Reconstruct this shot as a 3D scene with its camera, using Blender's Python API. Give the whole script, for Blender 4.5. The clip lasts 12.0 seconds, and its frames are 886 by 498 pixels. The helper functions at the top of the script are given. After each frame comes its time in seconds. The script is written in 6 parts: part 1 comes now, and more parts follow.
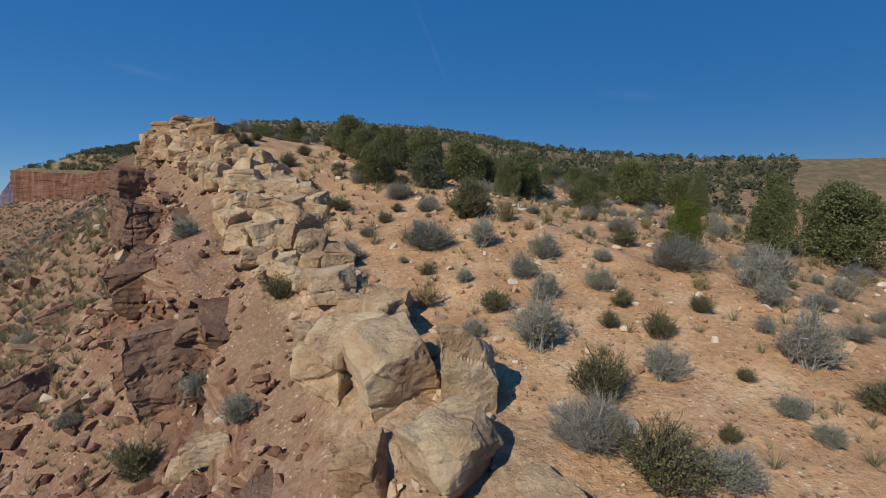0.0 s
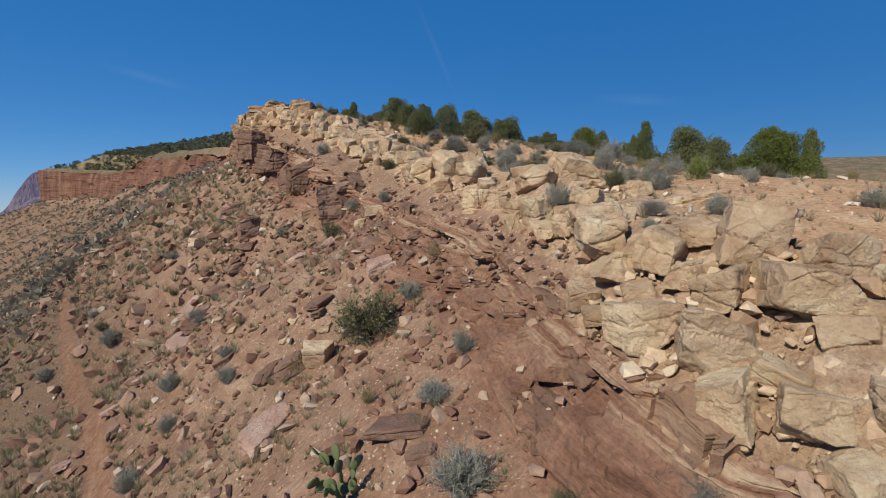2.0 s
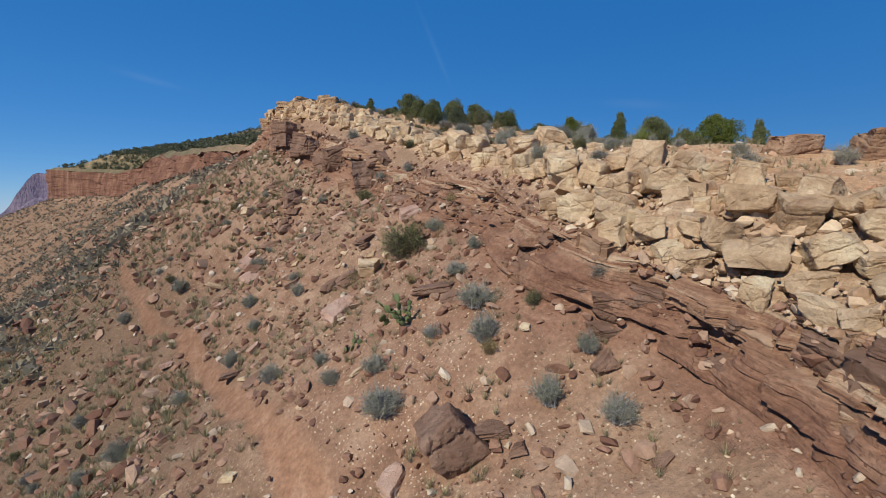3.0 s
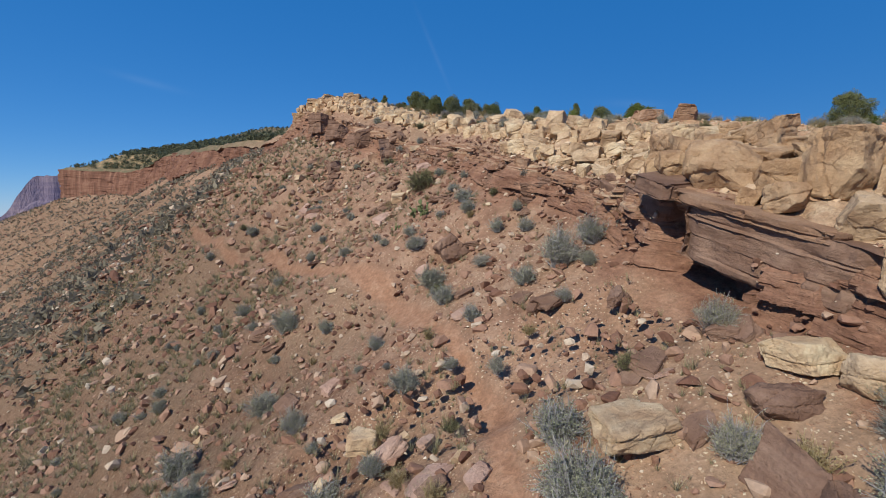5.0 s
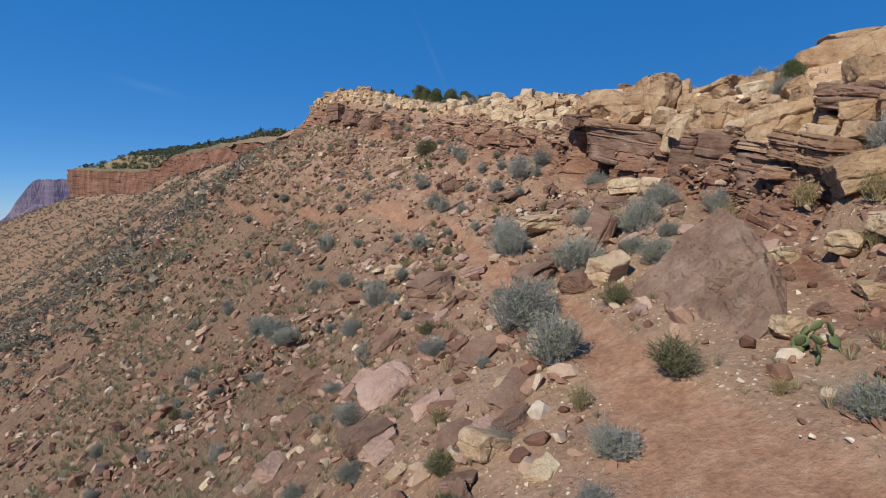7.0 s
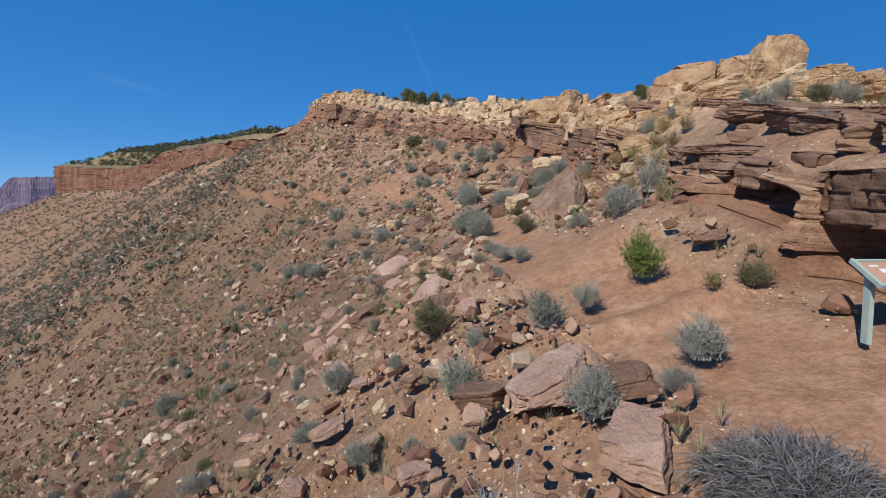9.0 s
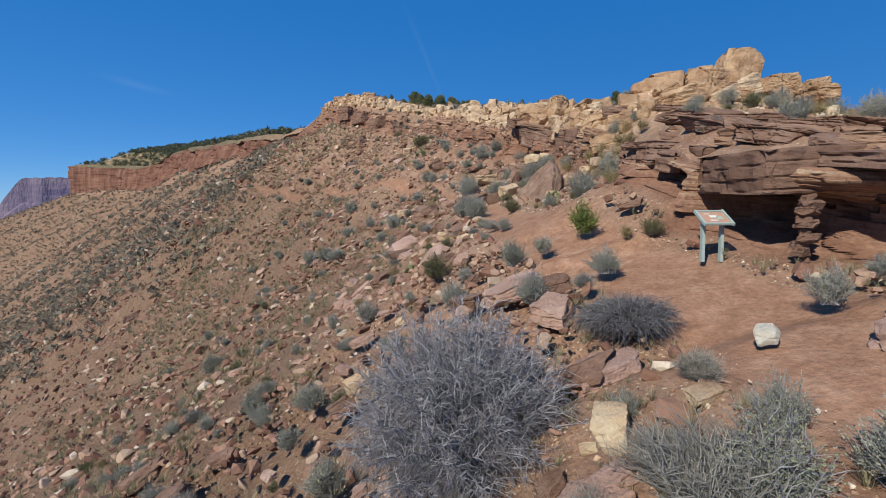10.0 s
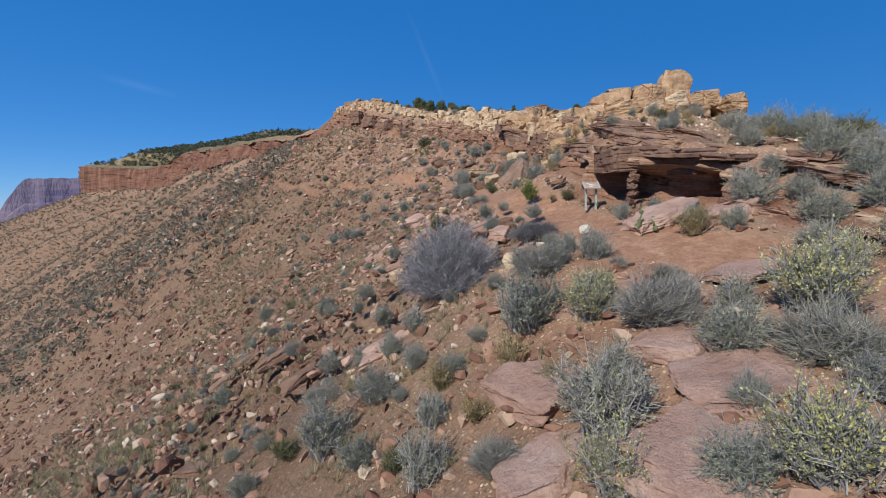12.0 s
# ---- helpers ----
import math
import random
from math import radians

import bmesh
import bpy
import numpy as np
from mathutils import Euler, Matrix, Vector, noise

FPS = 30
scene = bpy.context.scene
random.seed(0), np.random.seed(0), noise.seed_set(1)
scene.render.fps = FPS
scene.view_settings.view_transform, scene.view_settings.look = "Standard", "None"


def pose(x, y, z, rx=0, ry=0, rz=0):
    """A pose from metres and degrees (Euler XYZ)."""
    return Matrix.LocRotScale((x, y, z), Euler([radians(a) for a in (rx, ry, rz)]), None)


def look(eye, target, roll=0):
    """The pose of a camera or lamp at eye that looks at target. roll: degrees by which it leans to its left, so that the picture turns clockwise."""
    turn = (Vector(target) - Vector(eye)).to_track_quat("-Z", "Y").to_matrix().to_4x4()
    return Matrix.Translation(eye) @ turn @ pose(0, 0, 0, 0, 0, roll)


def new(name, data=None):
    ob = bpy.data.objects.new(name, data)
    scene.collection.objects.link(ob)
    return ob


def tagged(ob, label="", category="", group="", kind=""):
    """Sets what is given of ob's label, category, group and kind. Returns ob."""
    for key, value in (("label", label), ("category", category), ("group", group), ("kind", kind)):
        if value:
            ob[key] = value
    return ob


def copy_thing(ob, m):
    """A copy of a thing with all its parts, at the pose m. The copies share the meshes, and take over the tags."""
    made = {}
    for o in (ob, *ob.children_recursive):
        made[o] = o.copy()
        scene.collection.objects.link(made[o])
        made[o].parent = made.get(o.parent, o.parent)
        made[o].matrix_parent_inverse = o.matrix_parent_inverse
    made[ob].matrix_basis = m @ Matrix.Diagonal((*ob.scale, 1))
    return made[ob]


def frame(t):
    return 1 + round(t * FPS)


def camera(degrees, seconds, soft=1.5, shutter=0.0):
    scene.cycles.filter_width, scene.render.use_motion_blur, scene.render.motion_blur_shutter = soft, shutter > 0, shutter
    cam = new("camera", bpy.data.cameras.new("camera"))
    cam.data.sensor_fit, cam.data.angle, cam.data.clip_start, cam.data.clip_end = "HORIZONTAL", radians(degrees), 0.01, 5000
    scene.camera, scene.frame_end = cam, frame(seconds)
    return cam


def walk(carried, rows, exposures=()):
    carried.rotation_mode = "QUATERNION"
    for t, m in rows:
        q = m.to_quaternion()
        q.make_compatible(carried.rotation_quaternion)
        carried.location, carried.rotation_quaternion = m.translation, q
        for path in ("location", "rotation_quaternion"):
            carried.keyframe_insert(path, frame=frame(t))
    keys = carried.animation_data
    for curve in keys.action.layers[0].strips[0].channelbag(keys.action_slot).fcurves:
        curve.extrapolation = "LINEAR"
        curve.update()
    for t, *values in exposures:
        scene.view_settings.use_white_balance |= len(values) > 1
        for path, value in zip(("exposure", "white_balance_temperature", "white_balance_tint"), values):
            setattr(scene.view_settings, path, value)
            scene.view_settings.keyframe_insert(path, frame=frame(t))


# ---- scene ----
# the flight: seconds, eye, and the degrees of yaw, pitch and lean to the right
cam = camera(87.0, 12.0, soft=1.0)
PATH = [
    (0.0, (0.000, -0.000, 20.000), (0.02, -6.15, 0.82)),
    (0.5, (-0.191, -3.105, 19.021), (0.22, -5.86, 0.84)),
    (1.0, (-0.460, -6.482, 18.004), (0.25, -5.75, 0.89)),
    (1.5, (-0.714, -9.674, 16.990), (0.32, -5.64, 0.93)),
    (2.0, (-0.883, -12.475, 16.098), (0.61, -5.55, 0.81)),
    (2.5, (-1.162, -15.470, 15.133), (0.67, -5.43, 0.66)),
    (3.0, (-1.479, -18.121, 14.271), (0.56, -5.20, 0.58)),
    (3.2, (-1.560, -19.265, 13.922), (0.38, -4.99, 0.65)),
    (4.8, (-1.666, -28.582, 11.449), (0.46, -4.92, 0.79)),
    (5.0, (-1.630, -29.436, 11.201), (0.47, -5.07, 0.88)),
    (5.5, (-1.571, -31.538, 10.285), (0.19, -4.84, 0.87)),
    (6.0, (-1.595, -33.640, 9.421), (0.08, -4.71, 0.81)),
    (6.5, (-1.594, -35.752, 8.574), (0.18, -4.64, 0.80)),
    (7.0, (-1.663, -37.889, 7.607), (0.37, -4.42, 0.70)),
    (7.2, (-1.703, -38.719, 7.279), (0.41, -4.30, 0.74)),
    (8.8, (-1.475, -46.313, 6.006), (-1.20, -4.55, 0.73)),
    (9.0, (-1.508, -47.222, 5.836), (-1.36, -4.57, 0.69)),
    (9.5, (-1.517, -49.216, 5.473), (-0.92, -4.53, 0.69)),
    (10.0, (-1.469, -51.389, 5.129), (-0.63, -4.50, 0.65)),
    (10.5, (-1.494, -53.459, 4.849), (-0.76, -4.56, 0.69)),
    (11.0, (-1.525, -55.776, 4.547), (-0.79, -4.56, 0.70)),
    (11.5, (-1.552, -57.856, 4.227), (-0.61, -4.58, 0.64)),
    (12.0, (-1.539, -60.000, 3.923), (-0.51, -4.45, 0.69)),
]


def heading(eye, yaw, pitch, lean):
    y, p = radians(yaw), radians(pitch)
    way = Vector((-math.sin(y) * math.cos(p), math.cos(y) * math.cos(p), math.sin(p)))
    return look(eye, Vector(eye) + way * 10, -lean)


walk(cam, [(t, heading(eye, *turn)) for t, eye, turn in PATH], exposures=[(0.0, -0.28, 7350, 4), (0.7, -0.21, 7350, 4), (1.5, -0.11, 7250, 4), (3.0, 0.03, 7050, 4), (7.0, 0.10, 6850, 4), (9.5, 0.15, 6800, 4), (12.0, 0.14, 6600, 5)])

# ---- daylight ----
SUN_WAY = Vector((-0.60, -0.80, 0.0)).normalized()   # where the sun stands
SUN_HIGH = 38.0
world = bpy.data.worlds.new("sky")
scene.world = world
world.use_nodes = True
wt = world.node_tree
sky = wt.nodes.new("ShaderNodeTexSky")
sky.sky_type = "NISHITA"
sky.sun_disc = False
sky.sun_elevation = radians(SUN_HIGH)
sky.sun_rotation = math.atan2(SUN_WAY.y, SUN_WAY.x) - math.pi / 2
sky.altitude, sky.air_density, sky.dust_density, sky.ozone_density = 1500, 0.9, 0.05, 5.0
deep = wt.nodes.new("ShaderNodeMix")
deep.data_type = "RGBA"
deep.inputs[0].default_value = 0.65
deep.inputs[7].default_value = (0.80, 2.0, 5.2, 1)
wt.links.new(sky.outputs[0], deep.inputs[6])
rich = wt.nodes.new("ShaderNodeHueSaturation")
rich.inputs["Saturation"].default_value = 1.17
wt.links.new(deep.outputs[2], rich.inputs["Color"])
wt.nodes["Background"].inputs["Strength"].default_value = 0.108
# faint streaks of high cloud and an old vapour trail: the two ends of each, seen from the ground
gaze = wt.nodes.new("ShaderNodeTexCoord").outputs["Generated"]


def sky_math(op, a, b):
    n = wt.nodes.new("ShaderNodeMath")
    n.operation = op
    for v, slot in ((a, n.inputs[0]), (b, n.inputs[1])):
        if isinstance(v, float):
            slot.default_value = v
        else:
            wt.links.new(v, slot)
    return n.outputs[0]


def sky_dot(way):
    n = wt.nodes.new("ShaderNodeVectorMath")
    n.operation = "DOT_PRODUCT"
    wt.links.new(gaze, n.inputs[0])
    n.inputs[1].default_value = way
    return n.outputs["Value"]


puff = wt.nodes.new("ShaderNodeTexNoise")
puff.inputs["Scale"].default_value, puff.inputs["Detail"].default_value = 9.0, 6.0
wt.links.new(gaze, puff.inputs["Vector"])
haze = rich.outputs[0]
for start, end, width, strength in (((-0.046, 0.93, 0.366), (0.01, 0.971, 0.239), 0.004, 0.02), ((-0.551, 0.801, 0.232), (-0.477, 0.852, 0.216), 0.006, 0.028), ((0.317, 0.928, 0.197), (0.419, 0.89, 0.182), 0.008, 0.025)):
    a, b = Vector(start).normalized(), Vector(end).normalized()
    off = sky_math("DIVIDE", sky_dot(a.cross(b).normalized()), width)
    thin = sky_math("POWER", 2.718, sky_math("MULTIPLY", sky_math("MULTIPLY", off, off), -1.0))
    mid, half = (a + b).normalized(), 1 - a.dot((a + b).normalized())
    near_it = sky_math("POWER", 2.718, sky_math("DIVIDE", sky_math("SUBTRACT", sky_dot(mid), 1.0), half))
    cloud = wt.nodes.new("ShaderNodeMix")
    cloud.data_type = "RGBA"
    wt.links.new(sky_math("MULTIPLY", sky_math("MULTIPLY", thin, near_it), sky_math("MULTIPLY", puff.outputs["Fac"], 2.0 * strength)), cloud.inputs[0])
    wt.links.new(haze, cloud.inputs[6])
    cloud.inputs[7].default_value = (6.5, 7.5, 9.0, 1)
    haze = cloud.outputs[2]
wt.links.new(haze, wt.nodes["Background"].inputs["Color"])
sun_data = bpy.data.lights.new("sun", "SUN")
sun_data.energy, sun_data.angle, sun_data.color = 4.5, radians(0.53), (1.0, 0.955, 0.89)
sun_ob = new("sun", sun_data)
up = SUN_WAY * math.cos(radians(SUN_HIGH)) + Vector((0, 0, math.sin(radians(SUN_HIGH))))
sun_ob.matrix_world = look(up * 100, (0, 0, 0))
scene.view_settings.exposure = 0.0


# ---- numeric noise ----
def lattice(ix, iy, seed):
    n = (ix.astype(np.int64) * 374761393 + iy.astype(np.int64) * 668265263 + seed * 974711) & 0x7FFFFFFF
    n = ((n ^ (n >> 13)) * 1274126177) & 0x7FFFFFFF
    n = ((n ^ (n >> 16)) * 668265263) & 0x7FFFFFFF
    return ((n >> 7) % 65536) / 32768.0 - 1.0


def wave(x, y, seed=0):
    """Smooth noise between -1 and 1."""
    x, y = np.asarray(x, float), np.asarray(y, float)
    ix, iy = np.floor(x), np.floor(y)
    fx, fy = x - ix, y - iy
    fx, fy = fx * fx * (3 - 2 * fx), fy * fy * (3 - 2 * fy)
    a, b = lattice(ix, iy, seed), lattice(ix + 1, iy, seed)
    c, d = lattice(ix, iy + 1, seed), lattice(ix + 1, iy + 1, seed)
    return (a * (1 - fx) + b * fx) * (1 - fy) + (c * (1 - fx) + d * fx) * fy


def fbm(x, y, seed=0, octaves=4):
    total, size = 0.0, 1.0
    for n in range(octaves):
        total = total + size * wave(x, y, seed + 17 * n)
        x, y, size = np.asarray(x) * 2.03 + 5.1, np.asarray(y) * 2.03 - 3.7, size * 0.5
    return total / 1.8


def smooth(a, b, x):
    t = np.clip((np.asarray(x, float) - a) / (b - a), 0, 1)
    return t * t * (3 - 2 * t)


# ---- the lie of the land: cross-sections along the rim ----
# y, then x and z of the cliff's foot, of the red ledge's lip and of the plateau's edge
SECTION = np.array([
    (-140, 16, -9, 18, -8.5, 21, -8), (-60, 9.2, 2.0, 10.2, 2.4, 12, 2.8), (-50, 8.5, 3.1, 9.2, 3.7, 10.5, 4.2),
    (-46, 7.8, 4.0, 8.6, 4.6, 9.8, 5.2), (-44.2, 7.7, 4.1, 8.2, 5.4, 9.6, 5.8), (-43.1, 6.9, 4.1, 7.3, 5.8, 8.2, 6.2), (-42.0, 5.7, 4.1, 5.8, 5.95, 7.1, 6.4), (-39, 5.0, 4.6, 5.6, 6.3, 7.0, 7.1),
    (-36, 4.7, 5.4, 5.8, 6.9, 7.4, 7.9), (-31, 5.0, 6.1, 6.2, 7.4, 8.6, 9.2), (-27, 5.9, 7.1, 6.6, 8.5, 8.4, 9.9),
    (-24, 6.0, 7.8, 6.7, 9.3, 8.0, 10.3), (-21, 5.6, 8.6, 6.1, 10.3, 7.5, 11.2), (-18, 3.9, 8.5, 4.9, 11.3, 6.8, 12.0),
])
SECTION = np.vstack([SECTION, [
    (-15, 3.8, 9.7, 4.8, 12.0, 7.2, 12.9), (-10.5, 3.6, 10.8, 4.3, 12.3, 7.0, 13.7), (-8.5, 2.7, 11.3, 3.3, 12.8, 6.0, 14.2),
    (-7, 1.4, 11.75, 2.2, 13.3, 5.3, 14.7), (-4.5, 0.2, 12.4, 1.3, 13.9, 3.6, 15.3), (-2, -0.3, 13.1, 0.7, 14.4, 2.9, 15.8),
    (1.2, -1.5, 13.5, -0.2, 15.3, 2.0, 16.4), (5, -3.7, 14.7, -2.2, 15.9, 0.0, 16.9),
    (10, -6.0, 15.3, -5.0, 16.8, -2.5, 18.0), (13, -9.2, 16.4, -8.0, 18.5, -5.0, 18.9), (16, -10.8, 17.0, -9.2, 18.9, -6.0, 19.7),
]])
SECTION = np.vstack([SECTION, [
    (26, -18.0, 19.6, -16.4, 22.2, -14.3, 23.7), (33, -22.0, 20.0, -20.5, 24.0, -18.0, 24.8), (45, -28, 21, -26, 24.0, -23, 25),
    (75, -45, 22, -43, 25, -40, 26.8), (102, -65, 22.5, -62, 28.5, -60, 29.9), (125, -90, 22, -84, 30.5, -80, 32.1), (180, -129, 22, -121, 36, -117, 37.5),
    (233, -163, 22, -156, 42, -153, 43.5), (276, -224, 22, -218, 37.5, -214, 39), (295, -270, 22, -267, 42, -264, 43.2), (420, -285, 22, -280, 42, -272, 44), (900, -310, 22, -305, 42, -295, 44),
]])
# y, then the bench at the cliff's foot: its width and slope
BENCH = np.array([(-60, 7, 0.12), (-50, 7, 0.16), (-45, 6, 0.15), (-40, 5, 0.16), (-36, 4.8, 0.24), (-31, 5.6, 0.30), (-27, 7.5, 0.36), (-20, 8, 0.42), (-12, 7, 0.50), (-7, 6, 0.54), (-2, 5, 0.54), (5, 5, 0.47), (30, 5, 0.47), (180, 5, 0.46), (240, 5, 0.42), (290, 5, 0.33)])


# the hill behind: bearing (x over y) and rise
HILL = np.array([(-2, 44), (-0.85, 50), (-0.72, 67), (-0.58, 80), (-0.47, 88), (-0.22, 84), (-0.1, 78), (0.03, 68), (0.14, 54), (0.2, 45), (0.25, 30), (0.4, 2), (0.55, -14), (0.87, -30), (1, -34), (2, -50)])


def along(table, column, y):
    """A smooth line through a table's column."""
    xs, vs = table[:, 0], table[:, column]
    m = np.gradient(vs, xs)
    i = np.clip(np.searchsorted(xs, y) - 1, 0, len(xs) - 2)
    h = xs[i + 1] - xs[i]
    t = np.clip((np.asarray(y, float) - xs[i]) / h, 0, 1)
    lim = lambda a, b: np.clip(a, -3 * np.abs(b), 3 * np.abs(b))
    sl = (vs[i + 1] - vs[i]) / h
    a, b = lim(m[i], sl), lim(m[i + 1], sl)
    return (vs[i] * (2 * t**3 - 3 * t**2 + 1) + a * h * (t**3 - 2 * t**2 + t) + vs[i + 1] * (3 * t**2 - 2 * t**3) + b * h * (t**3 - t**2))


def talus(out, y):
    """How far the slope has dropped at that distance out from the cliff's foot."""
    w, m = along(BENCH, 1, y), along(BENCH, 2, y)
    past = out - w
    soft = np.where(past > -4, np.log1p(np.exp(np.clip(past, -20, 20) / 1.2)) * 1.2, 0)
    soft = np.where(past > 15, past, soft)
    steep = 0.69 - 0.07 * smooth(40, 110, y) - 0.27 * smooth(190, 290, y)
    return m * out + (steep - m) * soft - 0.0022 * np.clip(out - 60, 0, 200) ** 1.0 + apron(y) * smooth(0, 2.6, out)


def apron(y):
    """How high the dirt is banked up against the ledge beside the hollows."""
    return 0.65 * smooth(-39.1, -38.2, y) * (1 - smooth(-35.5, -33.5, y))


def upland(inland, y, x):
    """How far the plateau has risen at that distance in from its edge."""
    lean = 0.10 + 0.02 * smooth(-38, -30, y) + 0.10 * smooth(-4, 12, y)
    near = 0.03 * np.minimum(inland, 60) - lean * np.clip(inland - 8, 0, 45) + 0.02 * np.clip(inland - 60, 0, 400) * smooth(40, 120, y)
    near = near - 0.12 * np.clip(inland - 4, 0, 22) * (1 - smooth(-30, -24, y))
    near = near - 1.1 * smooth(14, 24, y) * smooth(2, 8, inland) - 2.0 * smooth(30, 50, y) * smooth(2, 12, inland) * (1 - smooth(80, 140, y))
    hill = along(HILL, 1, np.clip(x / np.maximum(y, 60), -2, 2)) * np.clip((y - 60) / 560, 0, 1) ** 1.6 * smooth(0, 45, inland)
    knoll = 1.4 * np.exp(-(((x - 14) / 6.0) ** 2 + ((y + 21) / 6.0) ** 2))
    return near + hill + knoll


def section(y):
    """The cliff's foot, lip and edge, x and z each; ragged where the cliff runs off into the distance."""
    fx, fz, lx, lz, rx, rz = (along(SECTION, n, y) for n in range(1, 7))
    y = np.asarray(y, float)
    far = smooth(40, 75, y)
    out = far * 5.0 * fbm(y * 0.045, y * 0 + 2.5, 33, 5)
    high = far * 1.6 * fbm(y * 0.09, y * 0 + 4.5, 34, 4)
    return fx + out, fz + apron(y) + far * 4.0 * fbm(y * 0.11, y * 0 + 6.5, 35, 4), lx + out, lz + high, rx + out, rz + high


def ground(x, y):
    """The land's height, taken from above."""
    x, y = np.asarray(x, float), np.asarray(y, float)
    fx, fz, lx, lz, rx, rz = section(y)
    t1, t2 = np.clip((x - fx) / (lx - fx), 0, 1), np.clip((x - lx) / (rx - lx), 0, 1)
    mid = np.where(x < lx, fz + (lz - fz) * t1, lz + (rz - lz) * t2)
    return np.where(x < fx, fz - talus(np.maximum(fx - x, 0), y), np.where(x < rx, mid, rz + upland(np.maximum(x - rx, 0), y, x)))


def relief(x, y, near, slope):
    """The unevenness of the open ground, by its distance from the cliff."""
    lift = 0.16 * fbm(x * 0.45, y * 0.45, 31) + 0.05 * fbm(x * 2.1, y * 2.1, 41, 3)
    lift = lift + 0.5 * fbm(x * 0.06, y * 0.06, 51, 5) * smooth(30, 80, near)
    return lift + np.where(slope, 0.3 * fbm(x * 0.11 + 7, y * 0.13, 61, 4), 0) * smooth(3, 25, near)


def surface(x, y):
    """The land's height with its unevenness."""
    x, y = np.asarray(x, float), np.asarray(y, float)
    fx, rx = section(y)[0], section(y)[4]
    bumps = np.where((x < fx) | (x > rx), relief(x, y, np.where(x < fx, fx - x, x - rx), x < fx), 0)
    return ground(x, y) + bumps

TRAIL = [(-29.4, 21.3), (-22.1, 12.5), (-17.3, 7.6), (-11.5, 0.8), (-7.6, -4.3), (-4.6, -8.0), (-1.5, -15.1), (-0.6, -18.6), (-0.5, -21.5),
         (0.2, -24.2), (1.3, -27.4), (1.3, -30.0), (1.3, -33.2), (2.2, -36.9), (3.0, -40.3), (3.7, -42.8), (3.9, -46.0), (5.0, -48.7), (6.5, -50.3), (9.5, -53.0)]


def off_trail(x, y):
    """How far a place lies from the middle of the footpath."""
    x, y = np.asarray(x, float), np.asarray(y, float)
    best = np.full(np.broadcast(x, y).shape, 99.0)
    for (ax, ay), (bx, by) in zip(TRAIL, TRAIL[1:]):
        dx, dy = bx - ax, by - ay
        t = np.clip(((x - ax) * dx + (y - ay) * dy) / (dx * dx + dy * dy), 0, 1)
        best = np.minimum(best, np.hypot(x - ax - t * dx, y - ay - t * dy))
    return best


def trail_mask(x, y):
    width = 0.36 + 0.95 * smooth(-28, -37, y) + 0.18 * wave(np.asarray(x) * 0.9, np.asarray(y) * 0.9, 71)
    return 1 - smooth(width * 0.7, width * 1.35, off_trail(x, y))


# ---- materials ----
def nodes(name, rough=0.9):
    m = bpy.data.materials.new(name)
    m.use_nodes = True
    t = m.node_tree
    b = t.nodes["Principled BSDF"]
    b.inputs["Roughness"].default_value = rough
    b.inputs["Specular IOR Level"].default_value = 0.15
    return m, t, b


def place(t, scale=(1, 1, 1), dip=0.0):
    """World coordinates, turned to the beds' dip and then scaled."""
    turn = t.nodes.new("ShaderNodeMapping")
    turn.inputs["Rotation"].default_value = (-radians(dip), 0, 0)
    t.links.new(t.nodes.new("ShaderNodeNewGeometry").outputs["Position"], turn.inputs["Vector"])
    mp = t.nodes.new("ShaderNodeMapping")
    mp.inputs["Scale"].default_value = scale
    t.links.new(turn.outputs[0], mp.inputs["Vector"])
    return mp.outputs[0]


def grain(t, where, scale, detail=4.0, rough=0.6):
    n = t.nodes.new("ShaderNodeTexNoise")
    n.inputs["Scale"].default_value, n.inputs["Detail"].default_value, n.inputs["Roughness"].default_value = scale, detail, rough
    t.links.new(where, n.inputs["Vector"])
    return n.outputs["Fac"]


def cells(t, where, scale, feature="F1"):
    n = t.nodes.new("ShaderNodeTexVoronoi")
    n.feature = feature
    n.inputs["Scale"].default_value = scale
    t.links.new(where, n.inputs["Vector"])
    return n


def ramp(t, fac, stops):
    r = t.nodes.new("ShaderNodeValToRGB")
    e = r.color_ramp.elements
    while len(e) < len(stops):
        e.new(0.5)
    for el, (p, c) in zip(e, stops):
        el.position = p
        el.color = (*c, 1) if len(c) == 3 else c
    t.links.new(fac, r.inputs["Fac"])
    return r.outputs["Color"]


def mix(t, fac, a, b, kind="MIX"):
    n = t.nodes.new("ShaderNodeMix")
    n.data_type, n.blend_type = "RGBA", kind
    for v, slot in ((fac, n.inputs[0]), (a, n.inputs[6]), (b, n.inputs[7])):
        if isinstance(v, (int, float)):
            slot.default_value = v
        elif isinstance(v, tuple):
            slot.default_value = (*v, 1)
        else:
            t.links.new(v, slot)
    return n.outputs[2]


def maths(t, op, a, b=0.0, clamp=False):
    n = t.nodes.new("ShaderNodeMath")
    n.operation, n.use_clamp = op, clamp
    for v, slot in ((a, n.inputs[0]), (b, n.inputs[1])):
        if isinstance(v, (int, float)):
            slot.default_value = v
        else:
            t.links.new(v, slot)
    return n.outputs[0]


def bump(t, b, height, strength=0.5, distance=0.05, before=None):
    n = t.nodes.new("ShaderNodeBump")
    n.inputs["Strength"].default_value, n.inputs["Distance"].default_value = strength, distance
    t.links.new(height, n.inputs["Height"])
    if before is not None:
        t.links.new(before, n.inputs["Normal"])
    t.links.new(n.outputs[0], b.inputs["Normal"])
    return n.outputs[0]


